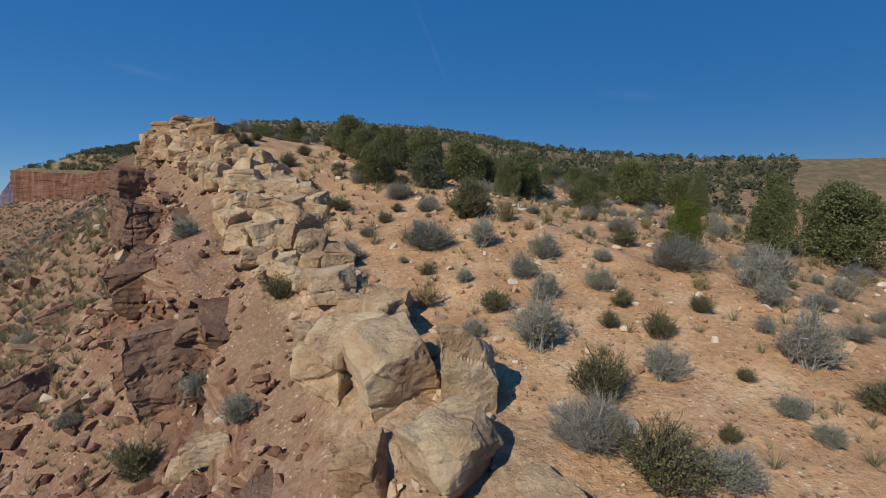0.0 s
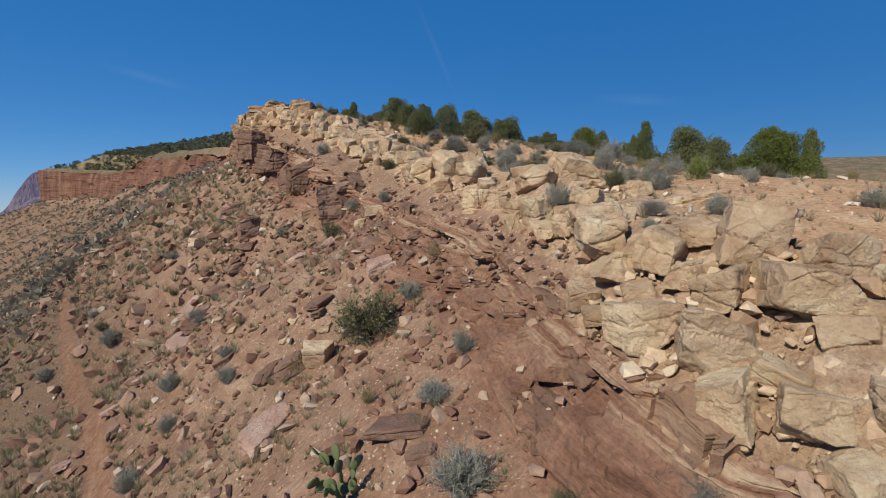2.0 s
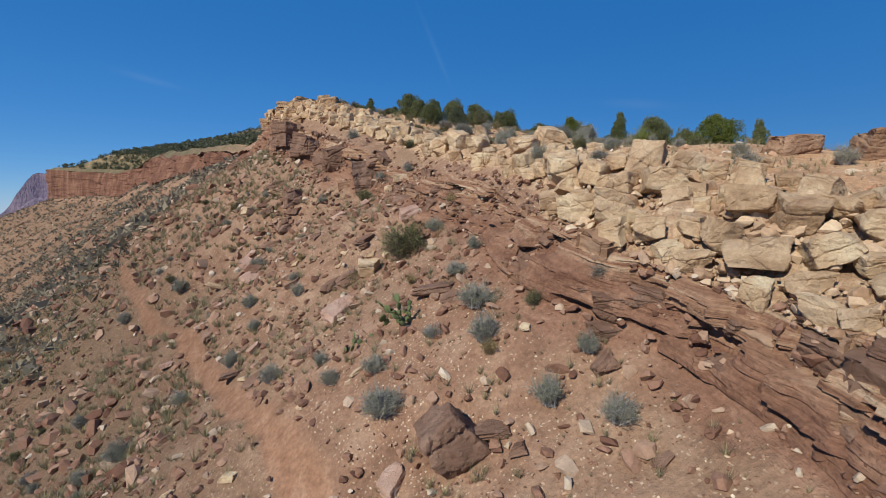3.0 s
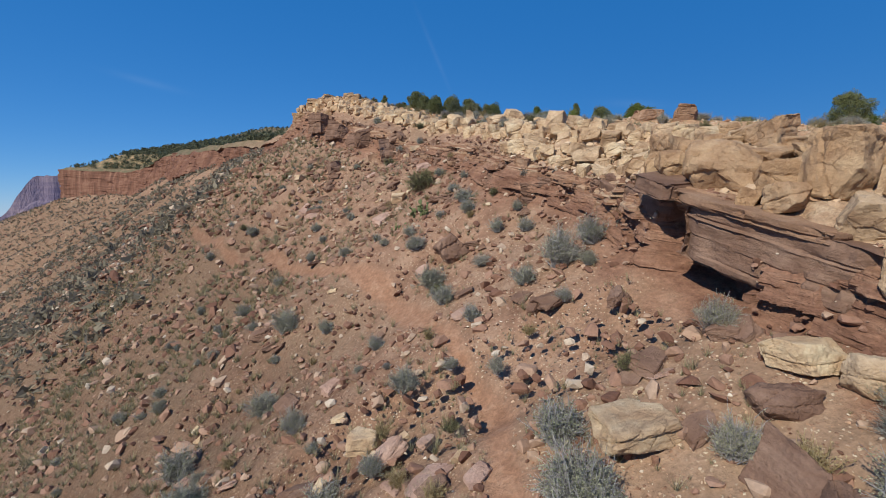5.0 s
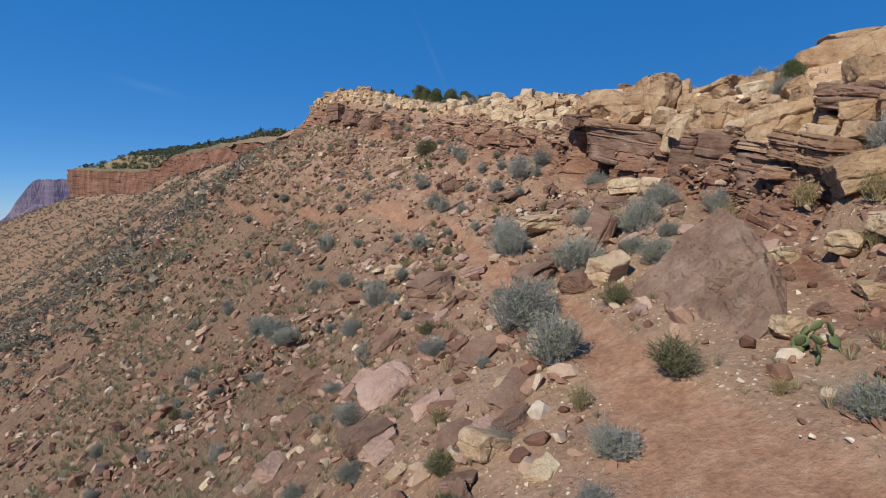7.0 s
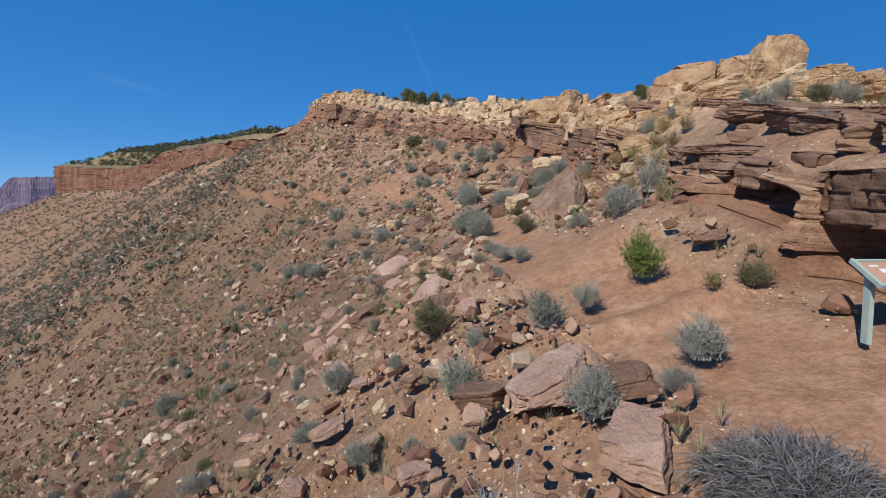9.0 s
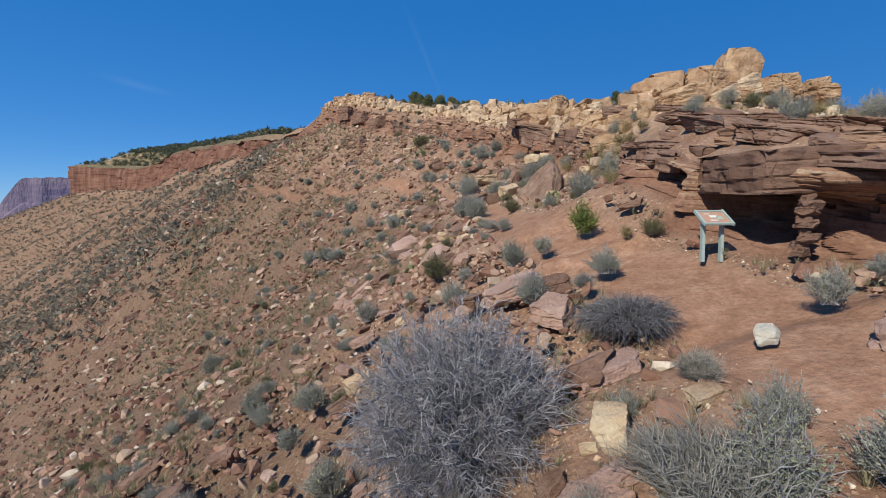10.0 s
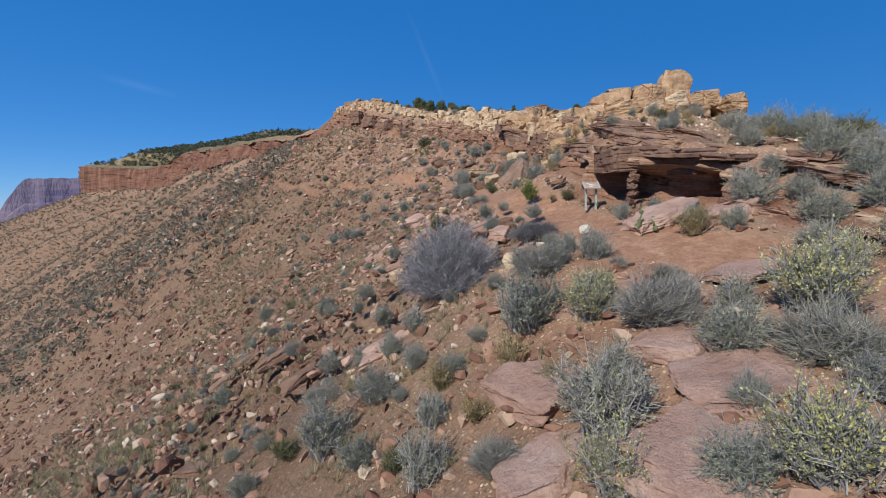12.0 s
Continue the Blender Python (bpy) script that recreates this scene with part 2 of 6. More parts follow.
def random_of(t, island=False):
    if island:
        return t.nodes.new("ShaderNodeNewGeometry").outputs["Random Per Island"]
    return t.nodes.new("ShaderNodeObjectInfo").outputs["Random"]


def attribute(t, name):
    n = t.nodes.new("ShaderNodeAttribute")
    n.attribute_name = name
    return n.outputs["Fac"]


BW = ((0.0, (0, 0, 0)), (1.0, (1, 1, 1)))


def land_material():
    m, t, b = nodes("desert land", 0.95)
    w = place(t)
    big, mid, fine = grain(t, w, 0.12, 4), grain(t, w, 0.9, 5), grain(t, w, 9.0, 5, 0.7)
    warp = t.nodes.new("ShaderNodeVectorMath")
    warp.operation = "ADD"
    shake = t.nodes.new("ShaderNodeTexNoise")
    shake.inputs["Scale"].default_value = 16.0
    t.links.new(w, shake.inputs["Vector"])
    small = t.nodes.new("ShaderNodeVectorMath")
    small.operation = "SCALE"
    small.inputs["Scale"].default_value = 0.09
    t.links.new(shake.outputs["Color"], small.inputs[0])
    t.links.new(w, warp.inputs[0])
    t.links.new(small.outputs[0], warp.inputs[1])
    pebble = cells(t, warp.outputs[0], 11.0)
    stones = cells(t, w, 4.0)
    red = ramp(t, mid, ((0.3, (0.175, 0.096, 0.064)), (0.5, (0.265, 0.153, 0.103)), (0.72, (0.362, 0.236, 0.165))))
    red = mix(t, maths(t, "MULTIPLY", ramp(t, big, ((0.42, (0, 0, 0)), (0.66, (1, 1, 1)))), 0.55), red, (0.30, 0.208, 0.138))
    tan = ramp(t, mid, ((0.3, (0.38, 0.212, 0.118)), (0.52, (0.505, 0.306, 0.176)), (0.75, (0.61, 0.425, 0.272))))
    rock = ramp(t, grain(t, place(t, (0.6, 0.6, 2.6), 12.5), 1.1, 9, 0.7), ((0.3, (0.142, 0.067, 0.046)), (0.5, (0.242, 0.128, 0.086)), (0.7, (0.357, 0.212, 0.146))))
    thin = ramp(t, grain(t, place(t, (0.25, 0.25, 9.0), 12.5), 1.3, 5, 0.65), ((0.38, (0.185, 0.09, 0.057)), (0.52, (0.315, 0.184, 0.121)), (0.64, (0.45, 0.32, 0.218))))
    rock = mix(t, attribute(t, "thin"), rock, thin)
    streak = ramp(t, grain(t, place(t, (0.5, 0.5, 0.07)), 0.55, 7, 0.7), ((0.35, (0.085, 0.04, 0.03)), (0.5, (0.17, 0.08, 0.055)), (0.68, (0.29, 0.16, 0.11))))
    rock = mix(t, attribute(t, "cliff"), rock, streak)
    path = ramp(t, grain(t, w, 2.2, 6, 0.65), ((0.3, (0.24, 0.125, 0.078)), (0.5, (0.31, 0.168, 0.106)), (0.7, (0.39, 0.234, 0.156))))
    chips = ramp(t, pebble.outputs["Color"], ((0.2, (0.179, 0.087, 0.057)), (0.5, (0.399, 0.239, 0.153)), (0.8, (0.651, 0.543, 0.400))))
    chip_mask = maths(t, "MULTIPLY", ramp(t, pebble.outputs["Distance"], ((0.22, (1, 1, 1)), (0.36, (0, 0, 0)))), ramp(t, grain(t, w, 2.3, 3), ((0.34, (0, 0, 0)), (0.55, (1, 1, 1)))))
    chip_mask = maths(t, "MULTIPLY", chip_mask, maths(t, "SUBTRACT", 1.0, attribute(t, "trail")))
    soil = mix(t, attribute(t, "upland"), red, tan)
    soil = mix(t, maths(t, "MULTIPLY", chip_mask, 0.9), soil, chips)
    far = ramp(t, stones.outputs["Color"], ((0.25, (0.284, 0.130, 0.077)), (0.6, (0.420, 0.250, 0.153)), (0.9, (0.630, 0.510, 0.359))))
    soil = mix(t, maths(t, "MULTIPLY", maths(t, "MULTIPLY", ramp(t, stones.outputs["Distance"], ((0.18, (1, 1, 1)), (0.3, (0, 0, 0)))), attribute(t, "scree")), 0.6), soil, far)
    sparse = maths(t, "MULTIPLY", ramp(t, grain(t, w, 0.22, 7, 0.7), ((0.30, (0.25, 0.25, 0.25)), (0.55, (1, 1, 1)))), attribute(t, "scree"))
    soil = mix(t, maths(t, "MULTIPLY", sparse, 0.5), soil, (0.205, 0.132, 0.085))
    soil = mix(t, attribute(t, "trail"), soil, path)
    colour = mix(t, attribute(t, "ledge"), soil, rock)
    colour = mix(t, attribute(t, "cap"), colour, ramp(t, grain(t, w, 3.0, 6, 0.7), ((0.3, (0.36, 0.216, 0.136)), (0.5, (0.51, 0.345, 0.228)), (0.7, (0.65, 0.49, 0.345)))))
    colour = mix(t, maths(t, "MULTIPLY", attribute(t, "brush"), ramp(t, grain(t, w, 0.35, 6, 0.7), ((0.34, (0.3, 0.3, 0.3)), (0.55, (0.9, 0.9, 0.9))))), colour, (0.115, 0.108, 0.063))
    colour = mix(t, 0.6, colour, ramp(t, fine, ((0.3, (0.28, 0.28, 0.28)), (0.7, (0.72, 0.72, 0.72)))), "OVERLAY")
    t.links.new(colour, b.inputs["Base Color"])
    rough = maths(t, "ADD", fine, maths(t, "MULTIPLY", chip_mask, 0.25))
    lumps = maths(t, "ADD", maths(t, "MULTIPLY", grain(t, w, 0.55, 8, 0.75), attribute(t, "scree")), maths(t, "MULTIPLY", grain(t, w, 2.6, 8, 0.72), maths(t, "MULTIPLY", attribute(t, "cap"), 0.22)))
    one = bump(t, b, lumps, 0.9, 0.9)
    two = bump(t, b, maths(t, "MULTIPLY", grain(t, place(t, (0.5, 0.5, 7.0), 12.5), 1.3, 6, 0.7), attribute(t, "ledge")), 0.8, 0.12, one)
    bump(t, b, rough, 0.8, 0.06, two)
    return m


def rock_material(name, stops, layers=0.0, joints=0.0, dark=0.35):
    """Weathered sandstone: colours over broad stains, bedding lines and grain."""
    m, t, b = nodes(name, 0.92)
    w = place(t)
    mid, fine = grain(t, w, 1.3, 6, 0.6), grain(t, w, 14.0, 5, 0.7)
    bed = grain(t, place(t, (0.3, 0.3, 5.0), 12.5), 1.6, 5, 0.6)
    colour = ramp(t, mix(t, layers, mid, bed), stops)
    r = random_of(t)
    tint = ramp(t, r, ((0.0, (0.425, 0.405, 0.365)), (0.35, (0.5, 0.495, 0.48)), (0.7, (0.555, 0.55, 0.51)), (1.0, (0.615, 0.625, 0.59))))
    colour = mix(t, 0.7, colour, tint, "OVERLAY")
    stain = ramp(t, grain(t, w, 0.55, 7, 0.72), ((0.52, (0, 0, 0)), (0.68, (1, 1, 1))))
    colour = mix(t, maths(t, "MULTIPLY", stain, dark), colour, (0.137, 0.066, 0.039))
    colour = mix(t, 0.45, colour, ramp(t, fine, ((0.25, (0.33, 0.33, 0.33)), (0.75, (0.67, 0.67, 0.67)))), "OVERLAY")
    bent = t.nodes.new("ShaderNodeMix")
    bent.data_type = "VECTOR"
    bent.inputs[0].default_value = 0.16
    wander = t.nodes.new("ShaderNodeTexNoise")
    wander.inputs["Scale"].default_value, wander.inputs["Detail"].default_value = 2.2, 5.0
    t.links.new(w, wander.inputs["Vector"])
    t.links.new(w, bent.inputs[4])
    t.links.new(wander.outputs["Color"], bent.inputs[5])
    joint = ramp(t, cells(t, bent.outputs[1], 1.9, "DISTANCE_TO_EDGE").outputs["Distance"], ((0.0, (0, 0, 0)), (0.035, (1, 1, 1))))
    broken = maths(t, "MULTIPLY", maths(t, "SUBTRACT", 1.0, joint), ramp(t, grain(t, w, 0.9, 3), ((0.5, (0, 0, 0)), (0.62, (1, 1, 1)))))
    colour = mix(t, maths(t, "MULTIPLY", broken, joints), colour, (0.15, 0.088, 0.06))
    t.links.new(colour, b.inputs["Base Color"])
    one = bump(t, b, mix(t, layers, grain(t, w, 3.0, 8, 0.72), bed), 0.9, 0.15)
    two = bump(t, b, maths(t, "MULTIPLY", broken, -joints), 0.6, 0.05, one)
    bump(t, b, fine, 0.7, 0.04, two)
    return m


CREAM = rock_material("cream sandstone", ((0.3, (0.35, 0.218, 0.138)), (0.48, (0.51, 0.362, 0.243)), (0.68, (0.65, 0.51, 0.372))), 0.1, 0.5, 0.4)
GOLD = rock_material("golden sandstone", ((0.3, (0.27, 0.157, 0.094)), (0.5, (0.41, 0.265, 0.166)), (0.7, (0.535, 0.385, 0.26))), 0.12, 0.5, 0.45)
TAN = rock_material("reddish tan sandstone", ((0.3, (0.21, 0.118, 0.08)), (0.5, (0.315, 0.193, 0.133)), (0.7, (0.42, 0.288, 0.21))), 0.4, dark=0.35)
RED = rock_material("dark red sandstone", ((0.3, (0.14, 0.078, 0.058)), (0.5, (0.212, 0.128, 0.097)), (0.72, (0.31, 0.205, 0.16))), 0.35, dark=0.35)
PINK = rock_material("pinkish red sandstone", ((0.3, (0.34, 0.205, 0.16)), (0.5, (0.42, 0.27, 0.22)), (0.7, (0.51, 0.355, 0.30))), 0.06, dark=0.12)
SLAB = rock_material("weathered grey brown sandstone", ((0.3, (0.165, 0.098, 0.073)), (0.5, (0.24, 0.153, 0.117)), (0.72, (0.355, 0.25, 0.195))), 0.1, dark=0.35)
WHITE = rock_material("white quartz", ((0.3, (0.48, 0.42, 0.35)), (0.5, (0.62, 0.57, 0.50)), (0.7, (0.72, 0.68, 0.61))), 0.05, dark=0.15)
LAND = land_material()


def scree_material(name, stops):
    m, t, b = nodes(name, 0.93)
    colour = ramp(t, random_of(t, True), stops)
    fine = grain(t, place(t), 12.0, 4, 0.65)
    colour = mix(t, 0.5, colour, ramp(t, fine, ((0.25, (0.3, 0.3, 0.3)), (0.75, (0.7, 0.7, 0.7)))), "OVERLAY")
    t.links.new(colour, b.inputs["Base Color"])
    bump(t, b, fine, 0.5, 0.03)
    return m


SCREE = scree_material("mixed scree", ((0.0, (0.14, 0.07, 0.05)), (0.35, (0.22, 0.118, 0.082)), (0.65, (0.30, 0.175, 0.125)), (0.85, (0.37, 0.245, 0.175)), (0.95, (0.45, 0.34, 0.255)), (1.0, (0.54, 0.45, 0.36))))
RUBBLE = scree_material("cream rubble", ((0.0, (0.31, 0.19, 0.122)), (0.35, (0.42, 0.285, 0.188)), (0.7, (0.52, 0.38, 0.265)), (1.0, (0.61, 0.48, 0.35))))
GRAVEL = scree_material("pale gravel", ((0.0, (0.346, 0.179, 0.108)), (0.4, (0.469, 0.295, 0.194)), (0.75, (0.591, 0.463, 0.343)), (1.0, (0.693, 0.610, 0.505))))


def leaf_material(name, stops, weight=0.35):
    m, t, b = nodes(name, 0.75)
    c = ramp(t, random_of(t, True), stops)
    tint = ramp(t, random_of(t), ((0.0, (0.42, 0.44, 0.40)), (0.5, (0.5, 0.5, 0.5)), (1.0, (0.57, 0.55, 0.50))))
    c = mix(t, 0.8, c, tint, "OVERLAY")
    t.links.new(c, b.inputs["Base Color"])
    through_leaf, both = t.nodes.new("ShaderNodeBsdfTranslucent"), t.nodes.new("ShaderNodeMixShader")
    t.links.new(c, through_leaf.inputs["Color"])
    both.inputs[0].default_value = weight
    t.links.new(b.outputs[0], both.inputs[1])
    t.links.new(through_leaf.outputs[0], both.inputs[2])
    t.links.new(both.outputs[0], t.nodes["Material Output"].inputs["Surface"])
    return m


SAGE = leaf_material("blue-grey sage leaves", ((0.0, (0.235, 0.24, 0.165)), (0.5, (0.355, 0.36, 0.25)), (1.0, (0.49, 0.485, 0.355))))
PALE = leaf_material("pale silvery leaves", ((0.0, (0.25, 0.26, 0.18)), (0.5, (0.36, 0.37, 0.27)), (1.0, (0.48, 0.48, 0.37))))
GREEN = leaf_material("olive green leaves", ((0.0, (0.15, 0.165, 0.075)), (0.5, (0.225, 0.235, 0.112)), (1.0, (0.32, 0.32, 0.165))))
BRIGHT = leaf_material("bright green leaves", ((0.0, (0.10, 0.15, 0.03)), (0.5, (0.17, 0.235, 0.05)), (1.0, (0.28, 0.32, 0.08))))
YELLOW = leaf_material("yellow-green flowering tips", ((0.0, (0.34, 0.33, 0.12)), (0.5, (0.54, 0.50, 0.20)), (1.0, (0.70, 0.65, 0.33))))
STRAW = leaf_material("dry straw", ((0.0, (0.28, 0.20, 0.105)), (0.5, (0.38, 0.30, 0.165)), (1.0, (0.48, 0.40, 0.25))))
TWIG = leaf_material("grey dead twigs", ((0.0, (0.21, 0.195, 0.205)), (0.5, (0.33, 0.31, 0.33)), (1.0, (0.49, 0.47, 0.49))))
GREY_TWIG = leaf_material("grey bare twigs", ((0.0, (0.20, 0.185, 0.17)), (0.5, (0.33, 0.31, 0.285)), (1.0, (0.48, 0.455, 0.42))))
DARK_TWIG = leaf_material("dark grey dead twigs", ((0.0, (0.10, 0.095, 0.105)), (0.5, (0.19, 0.178, 0.195)), (1.0, (0.34, 0.32, 0.34))))
BARK = leaf_material("brown stems", ((0.0, (0.09, 0.065, 0.05)), (0.5, (0.145, 0.115, 0.09)), (1.0, (0.23, 0.19, 0.15))))
JUNIPER = leaf_material("juniper scales", ((0.0, (0.115, 0.13, 0.06)), (0.5, (0.17, 0.185, 0.088)), (1.0, (0.24, 0.255, 0.13))))
JUNIPER_LIGHT = leaf_material("light juniper scales", ((0.0, (0.10, 0.125, 0.03)), (0.5, (0.15, 0.178, 0.045)), (1.0, (0.21, 0.235, 0.07))))
PINYON = leaf_material("grey-green needles", ((0.0, (0.09, 0.10, 0.065)), (0.5, (0.155, 0.17, 0.115)), (1.0, (0.25, 0.26, 0.18))))
CACTUS = leaf_material("dull green cactus pads", ((0.0, (0.12, 0.16, 0.075)), (0.5, (0.18, 0.215, 0.105)), (1.0, (0.27, 0.28, 0.14))))


# ---- mesh helpers ----
def from_arrays(name, verts, faces, material, smooth_faces=False):
    me = bpy.data.meshes.new(name)
    me.from_pydata(np.asarray(verts).tolist(), [], np.asarray(faces).tolist() if not isinstance(faces, list) else faces)
    if smooth_faces:
        me.polygons.foreach_set("use_smooth", [True] * len(me.polygons))
    me.materials.append(material)
    return me


def part(name, me, parent, label=""):
    ob = new(name, me)
    ob.parent = parent
    return tagged(ob, label) if label else ob


# ---- structure: the land as one sheet ----
NEAR_RIM = [(-2.4, 9.8), (-1.7, 7.3), (-0.75, 6.5), (0.25, 6.3), (0.05, 5.0)]


def cap_band(y):
    """Where the blocks lie: from x to x."""
    lx, rx = float(along(SECTION, 3, y)), float(along(SECTION, 5, y))
    rim = float(smooth(-4.5, -2.5, y) * (1 - smooth(25, 29, y)))
    wide = float(smooth(12, 16, y) + smooth(-5, -2, y) * (1 - smooth(2, 5, y)))
    return lx + 0.15 + (rx - 1.0 - 0.3 * wide - lx) * rim, rx + 0.7 + (0.2 + 0.9 * wide) * rim


def cap_edge(ys):
    return np.array([cap_band(v)[0] for v in ys])


def undercut(y):
    """How deep the ledge is hollowed below its lip."""
    cave = 1.5 * smooth(-19.6, -18.6, y) * (1 - smooth(-16.6, -15.6, y))
    shelter = 1.8 * smooth(-44.6, -43.8, y) * (1 - smooth(-39.35, -38.9, y)) + 1.1 * smooth(-38.9, -38.4, y) * (1 - smooth(-36.6, -36.0, y))
    return cave + shelter + 0.35 * np.clip(wave(y * 0.35, 3.3, 5), 0, 1)


def sheet():
    ys = np.concatenate([np.arange(-140, -64, 3.0), np.arange(-64, -48, 0.2), np.arange(-48, 31, 0.11), np.arange(31, 36, 0.2), np.geomspace(36, 320, 330), np.geomspace(325, 900, 40)])
    up_off = np.concatenate([np.linspace(0.22, 16, 64), np.geomspace(16.8, 1500, 56)])[::-1]
    out_off = np.concatenate([np.linspace(0.2, 22, 105), np.geomspace(22.5, 300, 75)])
    n_rub, n_face = 18, 64
    verts, zone = [], []
    for y in ys:
        fx, fz, lx, lz, rx, rz = (float(v) for v in section(y))
        t1, t2 = np.linspace(0, 1, n_rub, endpoint=False), np.linspace(0, 1, n_face)
        zf = lz + (fz - lz) * t2
        hollow = undercut(y) * smooth(0.12, 0.45, t2) * (1 - 0.55 * smooth(0.8, 1.0, t2))
        # beds of uneven thickness, each broken along upright joints, some standing out and some worn back
        bedded = zf - 0.22 * y + 0.10 * wave(y * 0.5, zf * 0.6, 13)
        far = float(smooth(38, 70, y))
        coarse, fine_bed = np.floor(bedded * (1.7 - 1.2 * far)), np.floor(bedded * 6.5)
        joint = np.floor(y * (1.05 - 0.5 * far) + 4 * lattice(coarse, coarse * 0, 3) + 0.35 * wave(zf * 1.5, y * 0.2, 8))
        block = 0.40 * lattice(coarse, joint, 9)
        ply = 0.13 * lattice(fine_bed, np.floor(y * 2.0 + 5 * lattice(fine_bed, fine_bed * 0, 4)), 19) * (0.45 + 0.55 * (1 - smooth(0.25, 0.55, t2)))
        bed = block + ply + 0.10 * fbm(y * 1.9, zf * 1.9, 29, 4) + far * (0.6 * lattice(coarse, np.floor(y * 0.12 + 3 * lattice(coarse, coarse * 0, 5)), 7))
        bulge = 0.45 * fbm(y * 0.30, zf * 0.25, 23, 3) + far * (6.0 * fbm(y * 0.05, zf * 0.02, 27, 5) + 5.0 * np.abs(fbm(y * 0.13, zf * 0.16, 28, 5)) - 1.5)
        open_slope = float(smooth(-33, -31.5, y) * (1 - smooth(-28.4, -27.6, y)))
        bed, bulge, hollow = bed * (1 - open_slope), bulge * (1 - open_slope), hollow * (1 - open_slope)
        edge = np.maximum(np.sin(np.pi * np.clip(t2, 0, 1)) ** 0.35, far * 0.9)
        xf = lx + (fx - lx) * t2 + hollow + (bed + bulge) * edge
        x = np.concatenate([rx + up_off, rx + (lx - rx) * t1, xf, fx + hollow[-1] - out_off * (1 + hollow[-1] / np.maximum(out_off, 2.5) * 0)])
        z = np.concatenate([rz + upland(up_off, y, rx + up_off), rz + (lz - rz) * t1, zf, fz - talus(out_off, y)])
        k = np.concatenate([np.zeros(len(up_off)), np.ones(n_rub), np.full(n_face, 2), np.full(len(out_off), 3)])
        near = np.concatenate([up_off, np.full(n_rub, 0.5), np.full(n_face, 0.0), out_off])
        bumps = relief(x, y + 0 * x, near, k == 3)
        steps = np.where(k == 1, 0.35 * fbm(x * 0.7, y * 0.7 + 0 * x, 81, 3), 0)
        tm = trail_mask(x, y + 0 * x)
        inner, outer = cap_band(y)
        bare = (1 - far) * np.where(k < 2, smooth(inner - 0.5, inner + 0.1, x) * (1 - smooth(outer - 0.3, outer + 0.9, x + 0.5 * wave(x * 0.9, y * 0.9 + 0 * x, 95))), 0.0) * float(smooth(-32, -25, y))
        steps = steps + bare * (0.16 * np.round(2.5 * fbm(x * 0.8, y * 0.8 + 0 * x, 84, 3)) / 2.5 + 0.10 * fbm(x * 2.3, y * 2.3 + 0 * x, 85, 4))
        z = z + np.where(k == 2, 0, bumps * (1 - 0.7 * tm) + steps) - 0.10 * tm
        verts.append(np.stack([x, np.full(len(x), y), z], -1))
        ledge = np.where(k == 2, 1.0, np.where(k == 3, 1 - smooth(0.0, 1.1, near + 0.6 * wave(x * 1.3, y * 1.3 + 0 * x, 91)), 0.0))
        ledge = np.where(k == 2, ledge * (1 - open_slope), ledge)
        cap = bare
        top = np.where(k == 0, 1.0, 0.0) * np.where(near > 60, 0.6, 1.0) * (0.15 + 0.85 * float(smooth(-34, -25, y)))
        brush = np.where((k < 2) & (y > 45), smooth(45, 130, y), 0.0)
        scree = np.where(k == 3, smooth(4, 16, near), 0.0)
        thin = np.where(k == 2, 1 - smooth(0.22, 0.5, np.concatenate([np.zeros(len(up_off) + n_rub), t2, np.ones(len(out_off))]) + 0.2 * wave(x * 0 + y * 0.3, y * 0 + x * 0, 93)), 0.0) * (1 - far)
        cliff = np.where((k == 2) | ((k == 3) & (near < 3)), far * 0.85, 0.0)
        zone.append(np.stack([ledge, cap, top, tm, brush, scree, thin, cliff], -1))
    v, zone = np.array(verts), np.array(zone)
    rows, cols = v.shape[:2]
    base = (np.arange(rows - 1)[:, None] * cols + np.arange(cols - 1)[None]).ravel()
    faces = np.stack([base + 1, base + cols + 1, base + cols, base], -1)
    me = from_arrays("ground", v.reshape(-1, 3), faces, LAND, True)
    for n, name in enumerate(("ledge", "cap", "upland", "trail", "brush", "scree", "thin", "cliff")):
        me.attributes.new(name, "FLOAT", "POINT").data.foreach_set("value", zone[:, :, n].ravel().astype(np.float32))
    face_row = np.tile(np.arange(cols - 1), rows - 1)
    crisp = (face_row >= len(up_off)) & (face_row < len(up_off) + n_rub + n_face + 4)
    me.polygons.foreach_set("use_smooth", ~crisp)
    return new("ground", me)


tagged(sheet(), "red desert hillside of dirt, ledges and scree", "ground", kind="structure")


